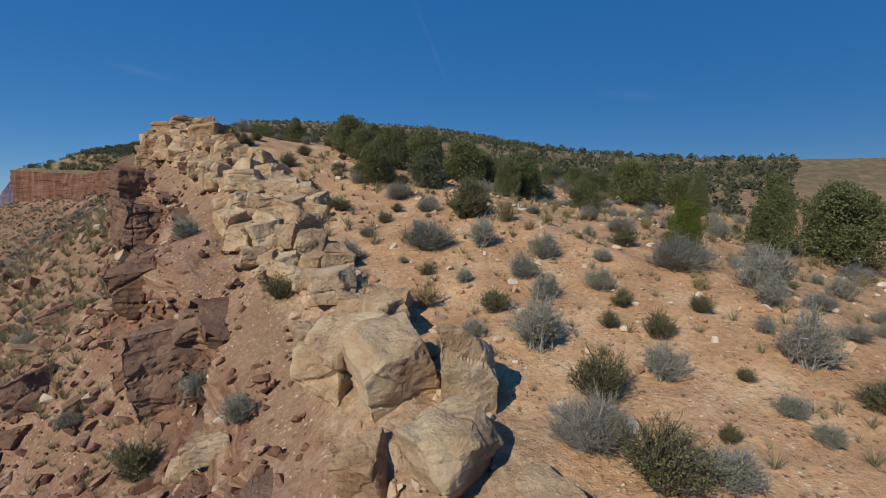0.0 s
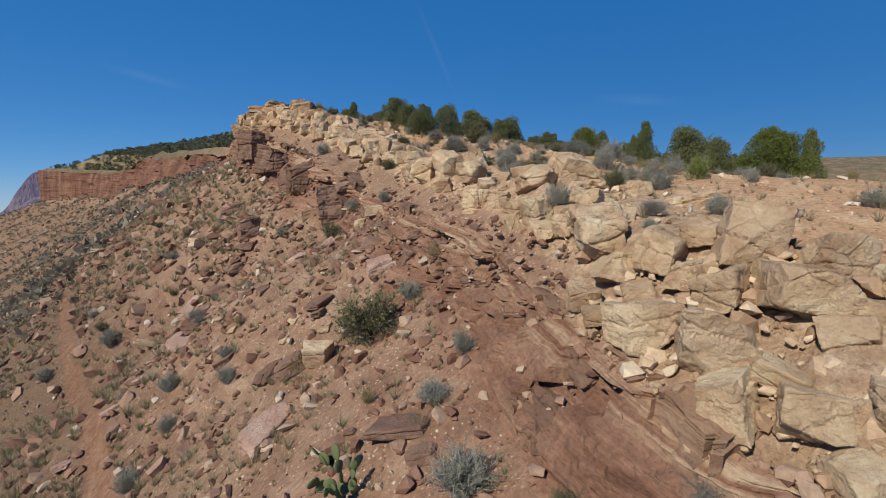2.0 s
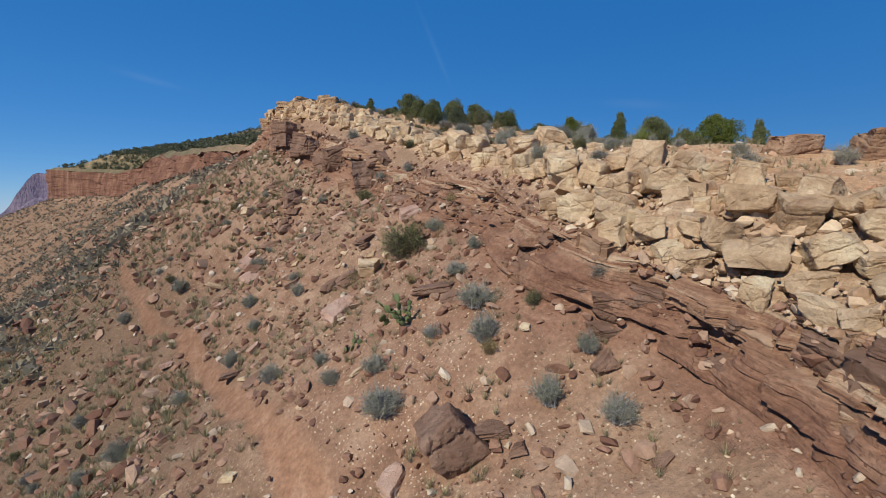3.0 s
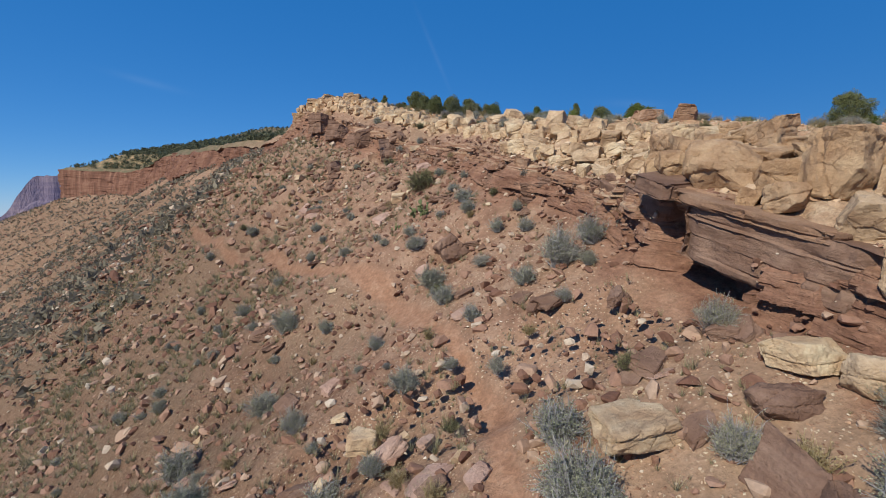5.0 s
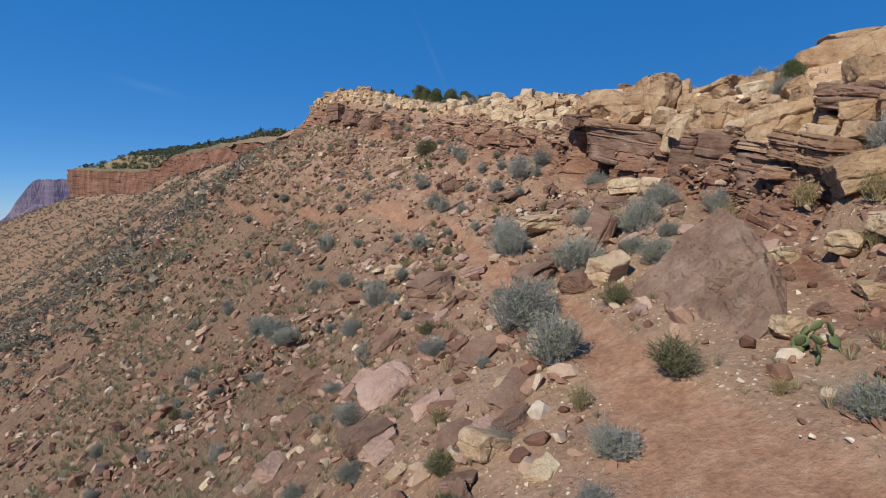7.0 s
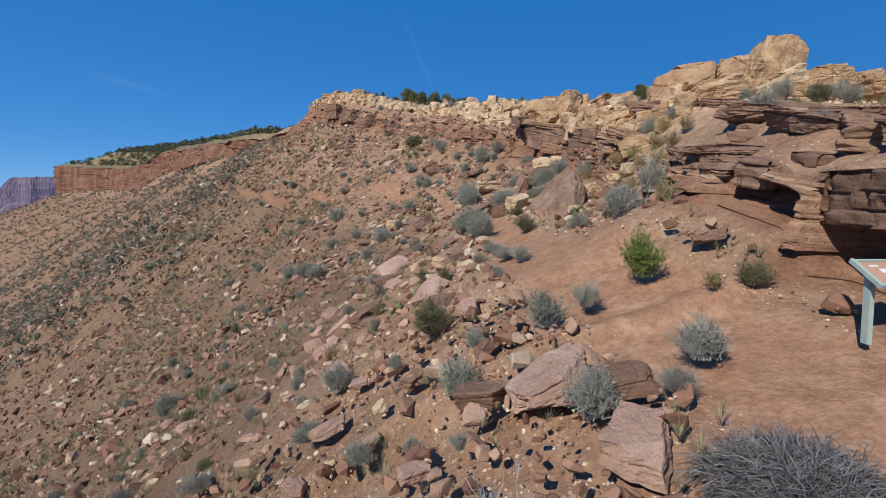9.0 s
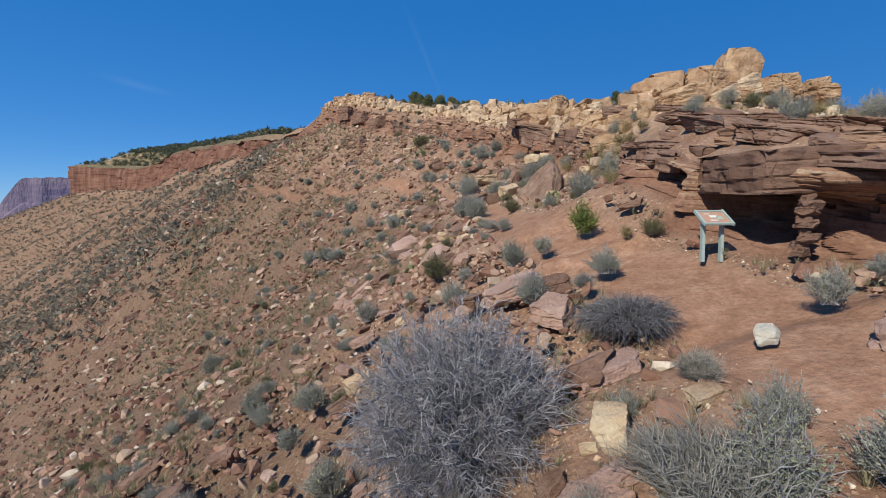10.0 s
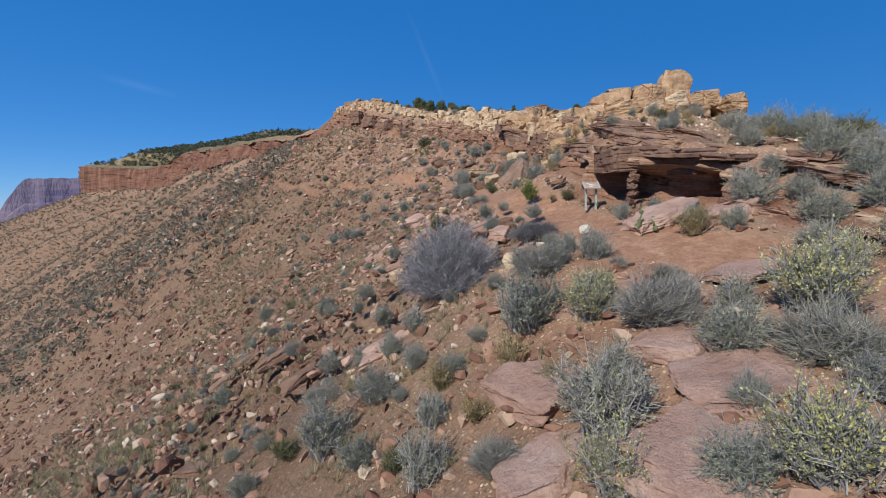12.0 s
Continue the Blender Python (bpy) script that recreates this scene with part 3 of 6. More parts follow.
# ---- rocks ----
def cut_rock(seed, cuts=6, near=0.5, step=0.05, rough=0.035, round_off=0.018, beds=0.0, cracks=2, rims=1):
    """A weathered block broken along flat joints, about one metre across, with cracks and flaked faces."""
    rng = random.Random(seed)
    bm = bmesh.new()
    bmesh.ops.create_cube(bm, size=1.3)
    faces = []
    for axis in range(3):
        for sign in (-1, 1):
            d = Vector([rng.gauss(0, 0.17) for _ in range(3)])
            d[axis] = sign
            faces.append((d.normalized(), rng.uniform(0.42, 0.5)))
    for n in range(cuts):
        d = Vector((rng.choice((-1, 1)) * rng.uniform(0.25, 1), rng.choice((-1, 1)) * rng.uniform(0.25, 1), rng.choice((-1, 1)) * rng.uniform(0.1, 1))).normalized()
        faces.append((d, rng.uniform(near - 0.06, near + 0.12)))
    for d, o in faces:
        bmesh.ops.bisect_plane(bm, geom=bm.verts[:] + bm.edges[:] + bm.faces[:], plane_co=d * o, plane_no=d, clear_outer=True)
        rim = [e for e in bm.edges if e.is_boundary]
        if rim:
            bmesh.ops.edgeloop_fill(bm, edges=rim)
    bmesh.ops.dissolve_degenerate(bm, dist=0.03, edges=bm.edges)
    bmesh.ops.bevel(bm, geom=list(bm.edges), offset=round_off, segments=rims, profile=0.6, affect="EDGES", clamp_overlap=True)
    for _ in range(5):
        bmesh.ops.triangulate(bm, faces=[f for f in bm.faces if len(f.verts) > 3])
        long = [e for e in bm.edges if e.calc_length() > step * 1.5]
        if not long:
            break
        bmesh.ops.subdivide_edges(bm, edges=long, cuts=1)
    bmesh.ops.triangulate(bm, faces=[f for f in bm.faces if len(f.verts) > 3])
    off = Vector((seed * 3.7, seed * 1.3, 0))
    split = []
    for n in range(cracks):
        d = Vector((rng.gauss(0, 1), rng.gauss(0, 1), rng.gauss(0, 0.5))) if n else Vector((rng.gauss(0, 0.2), rng.gauss(0, 0.2), 1))
        split.append((d.normalized(), rng.uniform(-0.22, 0.22), rng.uniform(-0.03, 0.03)))
    bm.normal_update()
    for v in bm.verts:
        p = v.co + off
        n1 = noise.fractal(p * 2.2, 0.8, 2.0, 5)
        flake = round(3 * noise.noise(p * 3.1)) / 3
        push = rough * n1 + rough * 0.8 * flake + rough * 0.3 * noise.noise(p * 13)
        if beds:
            side = 1 - abs(v.normal.z)
            push += beds * side * (round(2 * noise.noise(Vector((p.x * 0.5, seed, p.z * 6)))) / 2 + 0.6 * noise.noise(Vector((p.x * 0.8, seed, p.z * 17))))
        for d, o, shift in split:
            k = v.co.dot(d) - o + 0.06 * noise.noise(p * 3)
            push += (shift if k > 0 else 0) - 0.035 * math.exp(-((k / (0.6 * step)) ** 2))
        v.co += v.normal * push
    for axis in range(3):
        low, high = min(v.co[axis] for v in bm.verts), max(v.co[axis] for v in bm.verts)
        for v in bm.verts:
            v.co[axis] = (v.co[axis] - low) / (high - low) - 0.5
    me = bpy.data.meshes.new("boulder")
    bm.to_mesh(me)
    bm.free()
    me.polygons.foreach_set("use_smooth", [True] * len(me.polygons))
    me.set_sharp_from_angle(angle=radians(24))
    return me


def jagged(rng, length, width):
    """A rough rectangle broken along joints: corner points with the way that each side faces."""
    pts = []
    for (ax, ay), (bx, by), out in (((-0.5, -0.5), (0.5, -0.5), (0, -1)), ((0.5, -0.5), (0.5, 0.5), (1, 0)), ((0.5, 0.5), (-0.5, 0.5), (0, 1)), ((-0.5, 0.5), (-0.5, -0.5), (-1, 0))):
        count = rng.randrange(4, 7)
        stops = [0.03] + sorted(rng.uniform(0.1, 0.9) for _ in range(count - 1)) + [0.97]
        for k, (a, b) in enumerate(zip(stops, stops[1:])):
            inset = rng.uniform(0.0, 0.13) + (0.07 if k in (0, count - 1) else 0)
            for u in (a + 0.008, b - 0.008):
                pts.append(((ax + (bx - ax) * u - out[0] * inset) * length, (ay + (by - ay) * u - out[1] * inset) * width, len(pts) // 2))
    return pts


def strata_rock(seed, length=1.0, width=1.0, height=1.0, layers=6, notch=0.10):
    """A block of bedded sandstone: uneven beds broken along shared joints, drawn in metres round its middle."""
    rng = random.Random(seed)
    cuts = sorted(rng.uniform(0.03, 0.97) for _ in range(layers - 1))
    levels = [0.0] + cuts + [1.0]
    outline = jagged(rng, length, width)
    n = len(outline)
    beds = []
    off = Vector((seed * 2.1, 0, 0))
    worn = 0.0
    for z0, z1 in zip(levels, levels[1:]):
        bm = bmesh.new()
        thin = (z1 - z0) * height < 0.12
        grow = 1 - (rng.uniform(0.3, 1.0) * notch if thin or rng.random() < 0.3 else rng.uniform(0, 0.25) * notch) - worn
        jit = [1 - rng.random() ** 3 * notch for _ in range(n // 2 + 1)]
        h0, h1 = (z0 - 0.5) * height - 0.012, (z1 - 0.5) * height + 0.012
        lip = min(0.012, 0.2 * (h1 - h0))
        rings = []
        for z, inset in ((h0, 0.985), (h0 + lip, 1.0), (0.5 * (h0 + h1), 0.995 + rng.uniform(-0.012, 0.008)), (h1 - lip, 1.0), (h1, 0.985)):
            rings.append([bm.verts.new((x * grow * jit[g] * inset, y * grow * jit[g] * inset, z)) for x, y, g in outline])
        for r0, r1 in zip(rings, rings[1:]):
            for i in range(n):
                bm.faces.new((r0[i], r0[(i + 1) % n], r1[(i + 1) % n], r1[i]))
        bm.faces.new(rings[0][::-1])
        bm.faces.new(rings[-1])
        bmesh.ops.triangulate(bm, faces=[f for f in bm.faces if len(f.verts) > 4])
        bmesh.ops.subdivide_edges(bm, edges=[e for e in bm.edges if e.calc_length() > 0.35], cuts=1)
        bmesh.ops.triangulate(bm, faces=[f for f in bm.faces if len(f.verts) > 3])
        bm.normal_update()
        for v in bm.verts:
            v.co += Vector((noise.noise(v.co * 0.8 + off), noise.noise(v.co * 0.8 - off), 0.3 * noise.noise(v.co * 0.5 + off))) * 0.12
            v.co += v.normal * (0.035 * noise.noise(v.co * 4.0 + off) + 0.02 * noise.noise(v.co * 11.0 + off))
        me = bpy.data.meshes.new("bed")
        bm.to_mesh(me)
        bm.free()
        beds.append(me)
    return beds


def bedded_block(seed, width, length, height, thin=0.16):
    """A massive joint block: flat weathered faces, worn back along its bedding planes, with rounded corners."""
    rng = random.Random(seed)
    bm = bmesh.new()
    bmesh.ops.create_cube(bm, size=2)
    for axis, size in enumerate((width, length, height)):
        edges = [e for e in bm.edges if abs(abs((e.verts[0].co - e.verts[1].co)[axis]) - 2) < 1e-4]
        bmesh.ops.subdivide_edges(bm, edges=edges, cuts=max(2, int(size / (0.045 if axis == 2 else 0.13))), use_grid_fill=True)
    off = Vector((seed * 2.3, seed * 0.7, 0))
    slope = rng.uniform(-0.06, 0.06)
    planes = sorted(rng.uniform(-0.5, 0.5) * height for _ in range(max(2, int(height / thin))))
    joints = [rng.uniform(-0.45, 0.45) * length for _ in range(max(1, int(length / 1.4)))]
    for v in bm.verts:
        x, y, z = v.co
        p = Vector((x * width / 2, y * length / 2, z * height / 2))
        bed = sum(1 for h in planes if p.z + slope * p.y > h)
        slab = sum(1 for j in joints if p.y + 0.15 * noise.noise(Vector((p.z * 2, seed, 0))) > j)
        worn = 0.5 + 0.5 * noise.noise(Vector((bed * 7.7 + seed, slab * 3.1, 0.5)))
        gap = min(abs(p.z + slope * p.y - h) for h in planes)
        back = 0.15 * worn + 0.05 * math.exp(-((gap / 0.018) ** 2)) + 0.10 * noise.fractal(p * 0.9 + off, 0.7, 2.0, 6) + 0.02 * noise.noise(p * 9 + off)
        split = min(abs(p.y - j + 0.15 * noise.noise(Vector((p.z * 2, seed, 0)))) for j in joints)
        back += 0.09 * math.exp(-((split / 0.03) ** 2))
        corner = max(0.0, abs(x) - 0.7) * max(0.0, abs(y) - 0.7) * 9 + 0.5 * max(0.0, abs(z) - 0.8)
        side = Vector((x if abs(x) > 0.999 else 0, y if abs(y) > 0.999 else 0, 0))
        if side.length:
            p -= side.normalized() * (back + corner * 0.4)
        if abs(z) > 0.999:
            p.z -= math.copysign(0.05 * (0.5 + 0.5 * noise.noise(p * 1.6 + off)) + 0.02 * noise.noise(p * 6 + off) + corner * 0.1, z)
        v.co = p
    bm.normal_update()
    me = bpy.data.meshes.new("bedded_block")
    bm.to_mesh(me)
    bm.free()
    me.polygons.foreach_set("use_smooth", [True] * len(me.polygons))
    me.set_sharp_from_angle(angle=radians(28))
    return me


def set_bed(name, seed, material, x, y, z, size, turn, label, group, category, thin=0.16):
    me = bedded_block(seed, *size, thin)
    me.materials.append(material)
    ob = new(name, me)
    ob.matrix_world = pose(x, y, z, *turn)
    return tagged(ob, label, category, group)


def set_ledge(name, beds, material, m, label, category, group, top=None):
    base = new(name)
    tagged(base, label, category, group)
    for k, me in enumerate(beds):
        me.materials.append(top if top and k >= len(beds) - 1 else material)
        part("bed", me, base)
    base.matrix_world = m
    return base


def coloured(me, material):
    out = me.copy()
    out.materials.clear()
    out.materials.append(material)
    return out


BLOCKS = [cut_rock(10 + n, 3 + n % 5, 0.54, 0.045, 0.042, 0.055, 0.0, 1 + n % 2, 2) for n in range(14)]
ROUNDS = [cut_rock(40 + n, 14, 0.48, rough=0.045, round_off=0.035) for n in range(4)]
CRAGS = [cut_rock(120 + n, 7, 0.51, 0.028, 0.05, 0.02, 0.03, 3) for n in range(7)]
BIGS = [cut_rock(80 + n, 4, 0.52, 0.026, 0.04, 0.015, 0.028, 4) for n in range(8)]
FLATS = [cut_rock(60 + n, 5, 0.5, 0.045, 0.045, 0.03) for n in range(9)]
TINTED = {}


def rock_mesh(kind, n, material):
    key = (kind, n, material.name)
    if key not in TINTED:
        TINTED[key] = coloured({"block": BLOCKS, "round": ROUNDS, "flat": FLATS, "big": BIGS, "crag": CRAGS}[kind][n], material)
    return TINTED[key]


def set_rock(name, kind, n, material, x, y, z, size, turn, label, group="", category="rock"):
    """size: length, width, height. z: the height of its middle."""
    pool = {"block": BLOCKS, "round": ROUNDS, "flat": FLATS, "big": BIGS, "crag": CRAGS}[kind]
    ob = new(name, rock_mesh(kind, n % len(pool), material))
    ob.matrix_world = pose(x, y, z, *turn) @ Matrix.Diagonal((*size, 1))
    return tagged(ob, label, category, group)


rng = random.Random(7)

# the caprock: tumbled blocks between the red ledge's lip and the plateau's edge
LABELS_CAP = ("cream sandstone boulder tumbled along the plateau's edge", "pale angular sandstone block wedged in the rim rubble", "weathered tan boulder sitting on the caprock slope")


def caprock():
    taken = []
    tries = 0
    while len(taken) < 296 and tries < 16000:
        tries += 1
        y = rng.uniform(-29, 36) if rng.random() < 0.6 else rng.uniform(-16, 14)
        x0, x1 = cap_band(y)
        x = rng.uniform(x0, x1)
        s = rng.uniform(0.5, 1.1) * (1.3 if rng.random() < 0.18 else 1)
        if any((x - a) ** 2 + (y - b) ** 2 < (0.43 * (s + c)) ** 2 for a, b, c in taken) or any((x - a) ** 2 + (y - b) ** 2 < 1.1 for a, b in NEAR_RIM):
            continue
        if any((x - a) ** 2 + (y - b) ** 2 < (0.5 * w + 0.2 * s) ** 2 for a, b, z, l, w, h in BEDROCK + PERCHED):
            continue
        taken.append((x, y, s))
        g = float(surface(x, y))
        size = (s * rng.uniform(0.9, 1.3), s * rng.uniform(0.85, 1.15), s * rng.uniform(0.75, 1.1))
        gold = y < -12 and rng.random() < 0.75 or y > 22 and rng.random() < 0.6
        set_rock("boulder", "block" if rng.random() < 0.93 else "round", rng.randrange(14), GOLD if gold else CREAM, x, y, g + size[2] * rng.uniform(0.12, 0.32), size,
                 (rng.uniform(-16, 16), rng.uniform(-16, 16), rng.uniform(0, 360)), LABELS_CAP[len(taken) % 3] if not gold else "golden-tan sandstone boulder on the ledge above the slope", "caprock boulders", "boulder")


# cracked bedrock at the rim, and the great boulders perched above the overhang: middle x, y and top, then length, width, height
BEDROCK = [(2.1, 0.6, 16.6, 1.6, 1.5, 1.5), (3.4, 0.4, 16.45, 1.9, 1.5, 1.3), (3.7, -1.0, 16.15, 1.8, 1.7, 1.9), (5.2, -0.8, 16.35, 2.1, 1.9, 1.4), (4.2, -2.5, 15.9, 2.0, 1.9, 1.8), (5.9, -2.5, 16.0, 2.2, 2.1, 1.5), (4.9, -4.1, 15.4, 1.9, 1.8, 1.7),
           (6.6, -4.3, 15.5, 2.1, 1.9, 1.5), (1.25, 1.7, 16.45, 1.0, 0.9, 1.1), (1.05, 0.4, 16.0, 0.7, 0.8, 1.0), (0.15, 2.6, 16.7, 1.2, 1.1, 1.4), (3.3, -3.4, 15.2, 1.3, 1.2, 1.4), (1.3, 3.4, 16.9, 1.5, 1.3, 1.2)]
PERCHED = [(5.4, -17.3, 12.85, 1.8, 1.6, 1.5), (6.05, -18.5, 12.3, 1.0, 1.0, 1.1), (6.7, -19.4, 12.8, 1.4, 1.3, 1.6), (8.1, -20.7, 12.2, 2.2, 1.9, 1.2), (8.3, -21.4, 11.2, 2.2, 1.7, 1.0), (8.9, -21.6, 12.2, 1.1, 1.1, 1.3),
           (9.7, -21.7, 12.2, 0.8, 1.0, 2.0), (7.5, -20.3, 11.9, 1.1, 1.0, 1.0), (5.9, -15.3, 13.1, 1.3, 1.2, 1.1), (7.2, -22.6, 11.1, 1.2, 1.1, 1.0), (8.0, -23.4, 10.9, 1.3, 1.2, 1.0), (6.0, -13.4, 13.5, 1.4, 1.3, 1.1), (4.9, -15.9, 12.75, 1.0, 1.0, 0.9)]
for n, (x, y, top, l, w, h) in enumerate(BEDROCK):
    set_rock("bedrock_hump", "crag", n, CREAM, x, y, top - 0.08 - 0.5 * h, (l, w, h), (rng.uniform(-12, 12), rng.uniform(-16, 4), rng.uniform(-35, 35)), "cracked hump of cream bedrock at the plateau's rim", "rim bedrock", "rock")
for n, (x, y, top, l, w, h) in enumerate(PERCHED):
    set_rock("boulder", "block" if n % 2 else "round", n, GOLD, x, y, top - 0.5 * h, (l, w, h), (rng.uniform(-10, 10), rng.uniform(-10, 10), rng.uniform(-40, 40)), "great golden boulder perched above the overhang", "perched boulders", "boulder")
caprock()


# the red ledge under the caprock: dipping slabs along its lip
def lip_pose(y, inland, drop, r):
    """A place on the lip, turned along it and dipping with it."""
    lx, lz = float(along(SECTION, 3, y)), float(along(SECTION, 4, y))
    a, b = (float(along(SECTION, 3, y + d)) for d in (-1.5, 1.5))
    a4, b4 = (float(along(SECTION, 4, y + d)) for d in (-1.5, 1.5))
    return pose(lx + inland, y, lz - drop, math.degrees(math.atan2(b4 - a4, 3.0)) + r.uniform(-3, 3), r.uniform(-4, 4), math.degrees(math.atan2(-(b - a), 3.0)) + r.uniform(-8, 8))


def ledges():
    y, n = -16.0, 0
    while y < 30:
        length = rng.uniform(0.7, 1.9)
        tall = rng.uniform(0.25, 0.6) if not -24 < y < -12 else rng.uniform(0.4, 0.8)
        tan = -30 < y < 6 and rng.random() < 0.55
        if rng.random() < 0.8 and y > -15.5:
            set_ledge("ledge_slab", strata_rock(100 + n, rng.uniform(1.3, 2.0), length, tall, rng.randrange(3, 6), 0.16), TAN if tan else RED, lip_pose(y + length / 2, rng.uniform(0.55, 0.95), tall * rng.uniform(0.2, 0.5), rng),
                      "thin layered tan sandstone slab capping the red ledge" if tan else "dark red bedded sandstone slab along the ledge's lip", "rock slab", "ledge slabs")
        y += length * 0.97
        n += 1


ledges()

# the massive beds of the ledge from the cave to the fallen slab: middle x, y, z, width, length, height, dip, turn
MASSIVE = [(6.1, -19.0, 10.15, 2.3, 4.6, 1.55, 15, 21), (6.75, -22.0, 9.45, 1.7, 1.1, 1.5, 14, 20), (7.35, -23.25, 9.15, 2.0, 2.0, 1.6, 14, 12), (5.3, -14.6, 11.2, 2.0, 2.8, 1.0, 14, 4), (5.15, -12.2, 11.5, 1.8, 2.3, 1.0, 14, 18), (4.75, -16.3, 11.75, 1.9, 1.9, 0.5, 14, 8)]
for n, (x, y, z, w, l, h, dip, turn) in enumerate(MASSIVE):
    set_bed("massive_bed", 210 + n, RED, x, y, z, (w, l, h), (dip, -4, turn), "massive brown-red sandstone bed overhanging a dark hollow" if n == 0 else "massive dark red sandstone bed of the broken ledge", "massive beds", "rock ledge", 0.3)
for n, (x, y, z, w, l, h, turn) in enumerate([(5.85, -18.6, 11.02, 2.4, 4.0, 0.34, 22), (5.75, -17.2, 11.5, 2.2, 2.6, 0.3, 16), (7.4, -22.9, 10.0, 2.0, 2.6, 0.32, 14), (7.7, -25.9, 9.12, 2.4, 3.8, 0.3, 5)]):
    set_bed("cap_slab", 220 + n, TAN, x, y, z, (w, l, h), (15, -3, turn), "thin tan bed capping the massive ledge", "cap slabs", "rock slab", 0.09)
for n, (x, y, z, w, l, h) in enumerate([(7.75, -25.9, 8.72, 2.4, 3.8, 0.5), (7.6, -26.0, 8.3, 2.4, 3.7, 0.42), (7.7, -26.1, 7.95, 2.3, 3.8, 0.38), (7.55, -26.2, 7.55, 2.3, 3.6, 0.5)]):
    set_bed("ledge_bed", 230 + n, RED, x, y, z, (w, l, h), (14, -3, 5 + 3 * n), "bedded dark red sandstone ledge with shaded partings", "bedded ledge", "rock ledge", 0.1)


def outcrops():
    """Broken beds standing a little out of the red face and of the dirt below it."""
    for n, (x, y, l, w, h, top) in enumerate([(-6.4, 11.4, 2.2, 2.6, 2.0, 17.2), (-8.6, 13.6, 2.2, 2.4, 2.3, 18.5), (-4.1, 8.8, 1.6, 2.2, 1.5, 16.0), (-10.3, 16.4, 2.0, 2.6, 1.8, 18.5), (-12.6, 19.5, 2.2, 3.0, 2.2, 20.2), (-5.2, 10.2, 1.5, 1.6, 1.2, 16.4), (-15.2, 23.5, 2.4, 3.2, 2.4, 21.8)]):
        set_rock("ledge_outcrop", "big", n, RED, x, y, top - h * 0.5, (l, w, h), (8, rng.uniform(-4, 4), rng.uniform(15, 45)), "jointed dark red sandstone outcrop standing below the caprock", "red outcrops", "rock ledge")
    spots = []
    for n in range(120):
        y = rng.uniform(-46, 30) if n % 3 else rng.uniform(-14, 8)
        fx, fz, lx, lz = (float(along(SECTION, k, y)) for k in range(1, 5))
        if -28.5 < y < -15 or y < -34:
            continue
        u = rng.uniform(-0.1, 1.0)
        s = rng.uniform(0.5, 1.5)
        h = s * rng.uniform(0.3, 0.7)
        spots.append((fx + (lx - fx) * u + 0.36 * s, y, s, s * rng.uniform(0.8, 1.5), h, fz + (lz - fz) * u + 0.1 * s))
    for n, (x, y, l, w, h, top) in enumerate(spots):
        tan = -14 < y < 12 and n % 4 == 0
        set_rock("ledge_outcrop", "big" if n % 3 else "flat", n, TAN if tan else RED, x, y, top - h * 0.62, (l, w, h * 1.3), (12 + rng.uniform(-5, 5), rng.uniform(-10, 6), rng.uniform(-15, 40)), "broken sandstone ledge standing out of the red face", "red outcrops", "rock ledge")


outcrops()

# the golden outcrop on the knoll: middle x, y, z, then length, width, height
OUTCROP = [(13.2, -19.4, 12.4, 3.6, 3.0, 3.2), (14.4, -19.5, 13.75, 3.0, 2.3, 0.9), (18.1, -20.4, 13.4, 2.7, 2.6, 3.7), (15.8, -20.6, 12.8, 2.6, 2.4, 2.7), (20.8, -20.8, 12.7, 2.6, 2.2, 2.3), (23.0, -20.9, 12.4, 2.4, 2.0, 2.2),
           (10.4, -20.2, 11.4, 1.7, 1.6, 1.5), (11.5, -22.6, 11.4, 2.0, 1.7, 1.3), (14.0, -22.6, 12.0, 2.2, 1.7, 1.4), (16.6, -22.8, 12.1, 2.6, 1.9, 1.5), (19.4, -22.4, 12.4, 2.3, 1.8, 1.3), (21.9, -22.6, 12.0, 2.0, 1.6, 1.1)]
kr = random.Random(31)
for n in range(26):
    x, y, size = kr.uniform(9.5, 24), kr.uniform(-26.5, -22.8), kr.uniform(0.6, 1.5)
    OUTCROP.append((x, y, float(surface(x, y)) + 0.2 * size, size * 1.4, size, size * 0.75))
for n, (x, y, z, l, w, h) in enumerate(OUTCROP):
    tilt = 4 if n < 3 else 9 if n < 6 else 16
    set_rock("outcrop_boulder", "block" if n in (0, 1, 2, 4) else "crag", n * 3 + 1, CREAM if n > 6 and n % 3 == 0 else GOLD, x, y, z, (l, w, h), (kr.uniform(-tilt, tilt), kr.uniform(-tilt, tilt), kr.uniform(-20, 20)), "huge golden sandstone boulder stacked on the knoll" if n < 6 else "golden sandstone block lying below the knoll's boulders", "knoll boulders", "boulder")

# the stack at the headland's corner
CORNER = [(-17.4, 31.4, 24.2, 2.6, 1.8, 1.7), (-15.0, 28.2, 23.6, 2.4, 1.8, 1.3), (-19.6, 33.0, 23.6, 2.6, 2.2, 1.6), (-16.2, 30.0, 25.0, 1.8, 1.4, 0.7), (-18.4, 32.2, 25.1, 2.0, 1.5, 0.7), (-13.2, 27.6, 23.9, 1.8, 1.4, 1.1),
          (-16.0, 26.4, 22.4, 2.0, 1.5, 1.2), (-14.6, 24.4, 21.8, 1.7, 1.3, 1.1), (-20.8, 34.6, 23.4, 2.4, 2.0, 1.6), (-11.6, 22.4, 21.4, 1.6, 1.3, 1.0)]
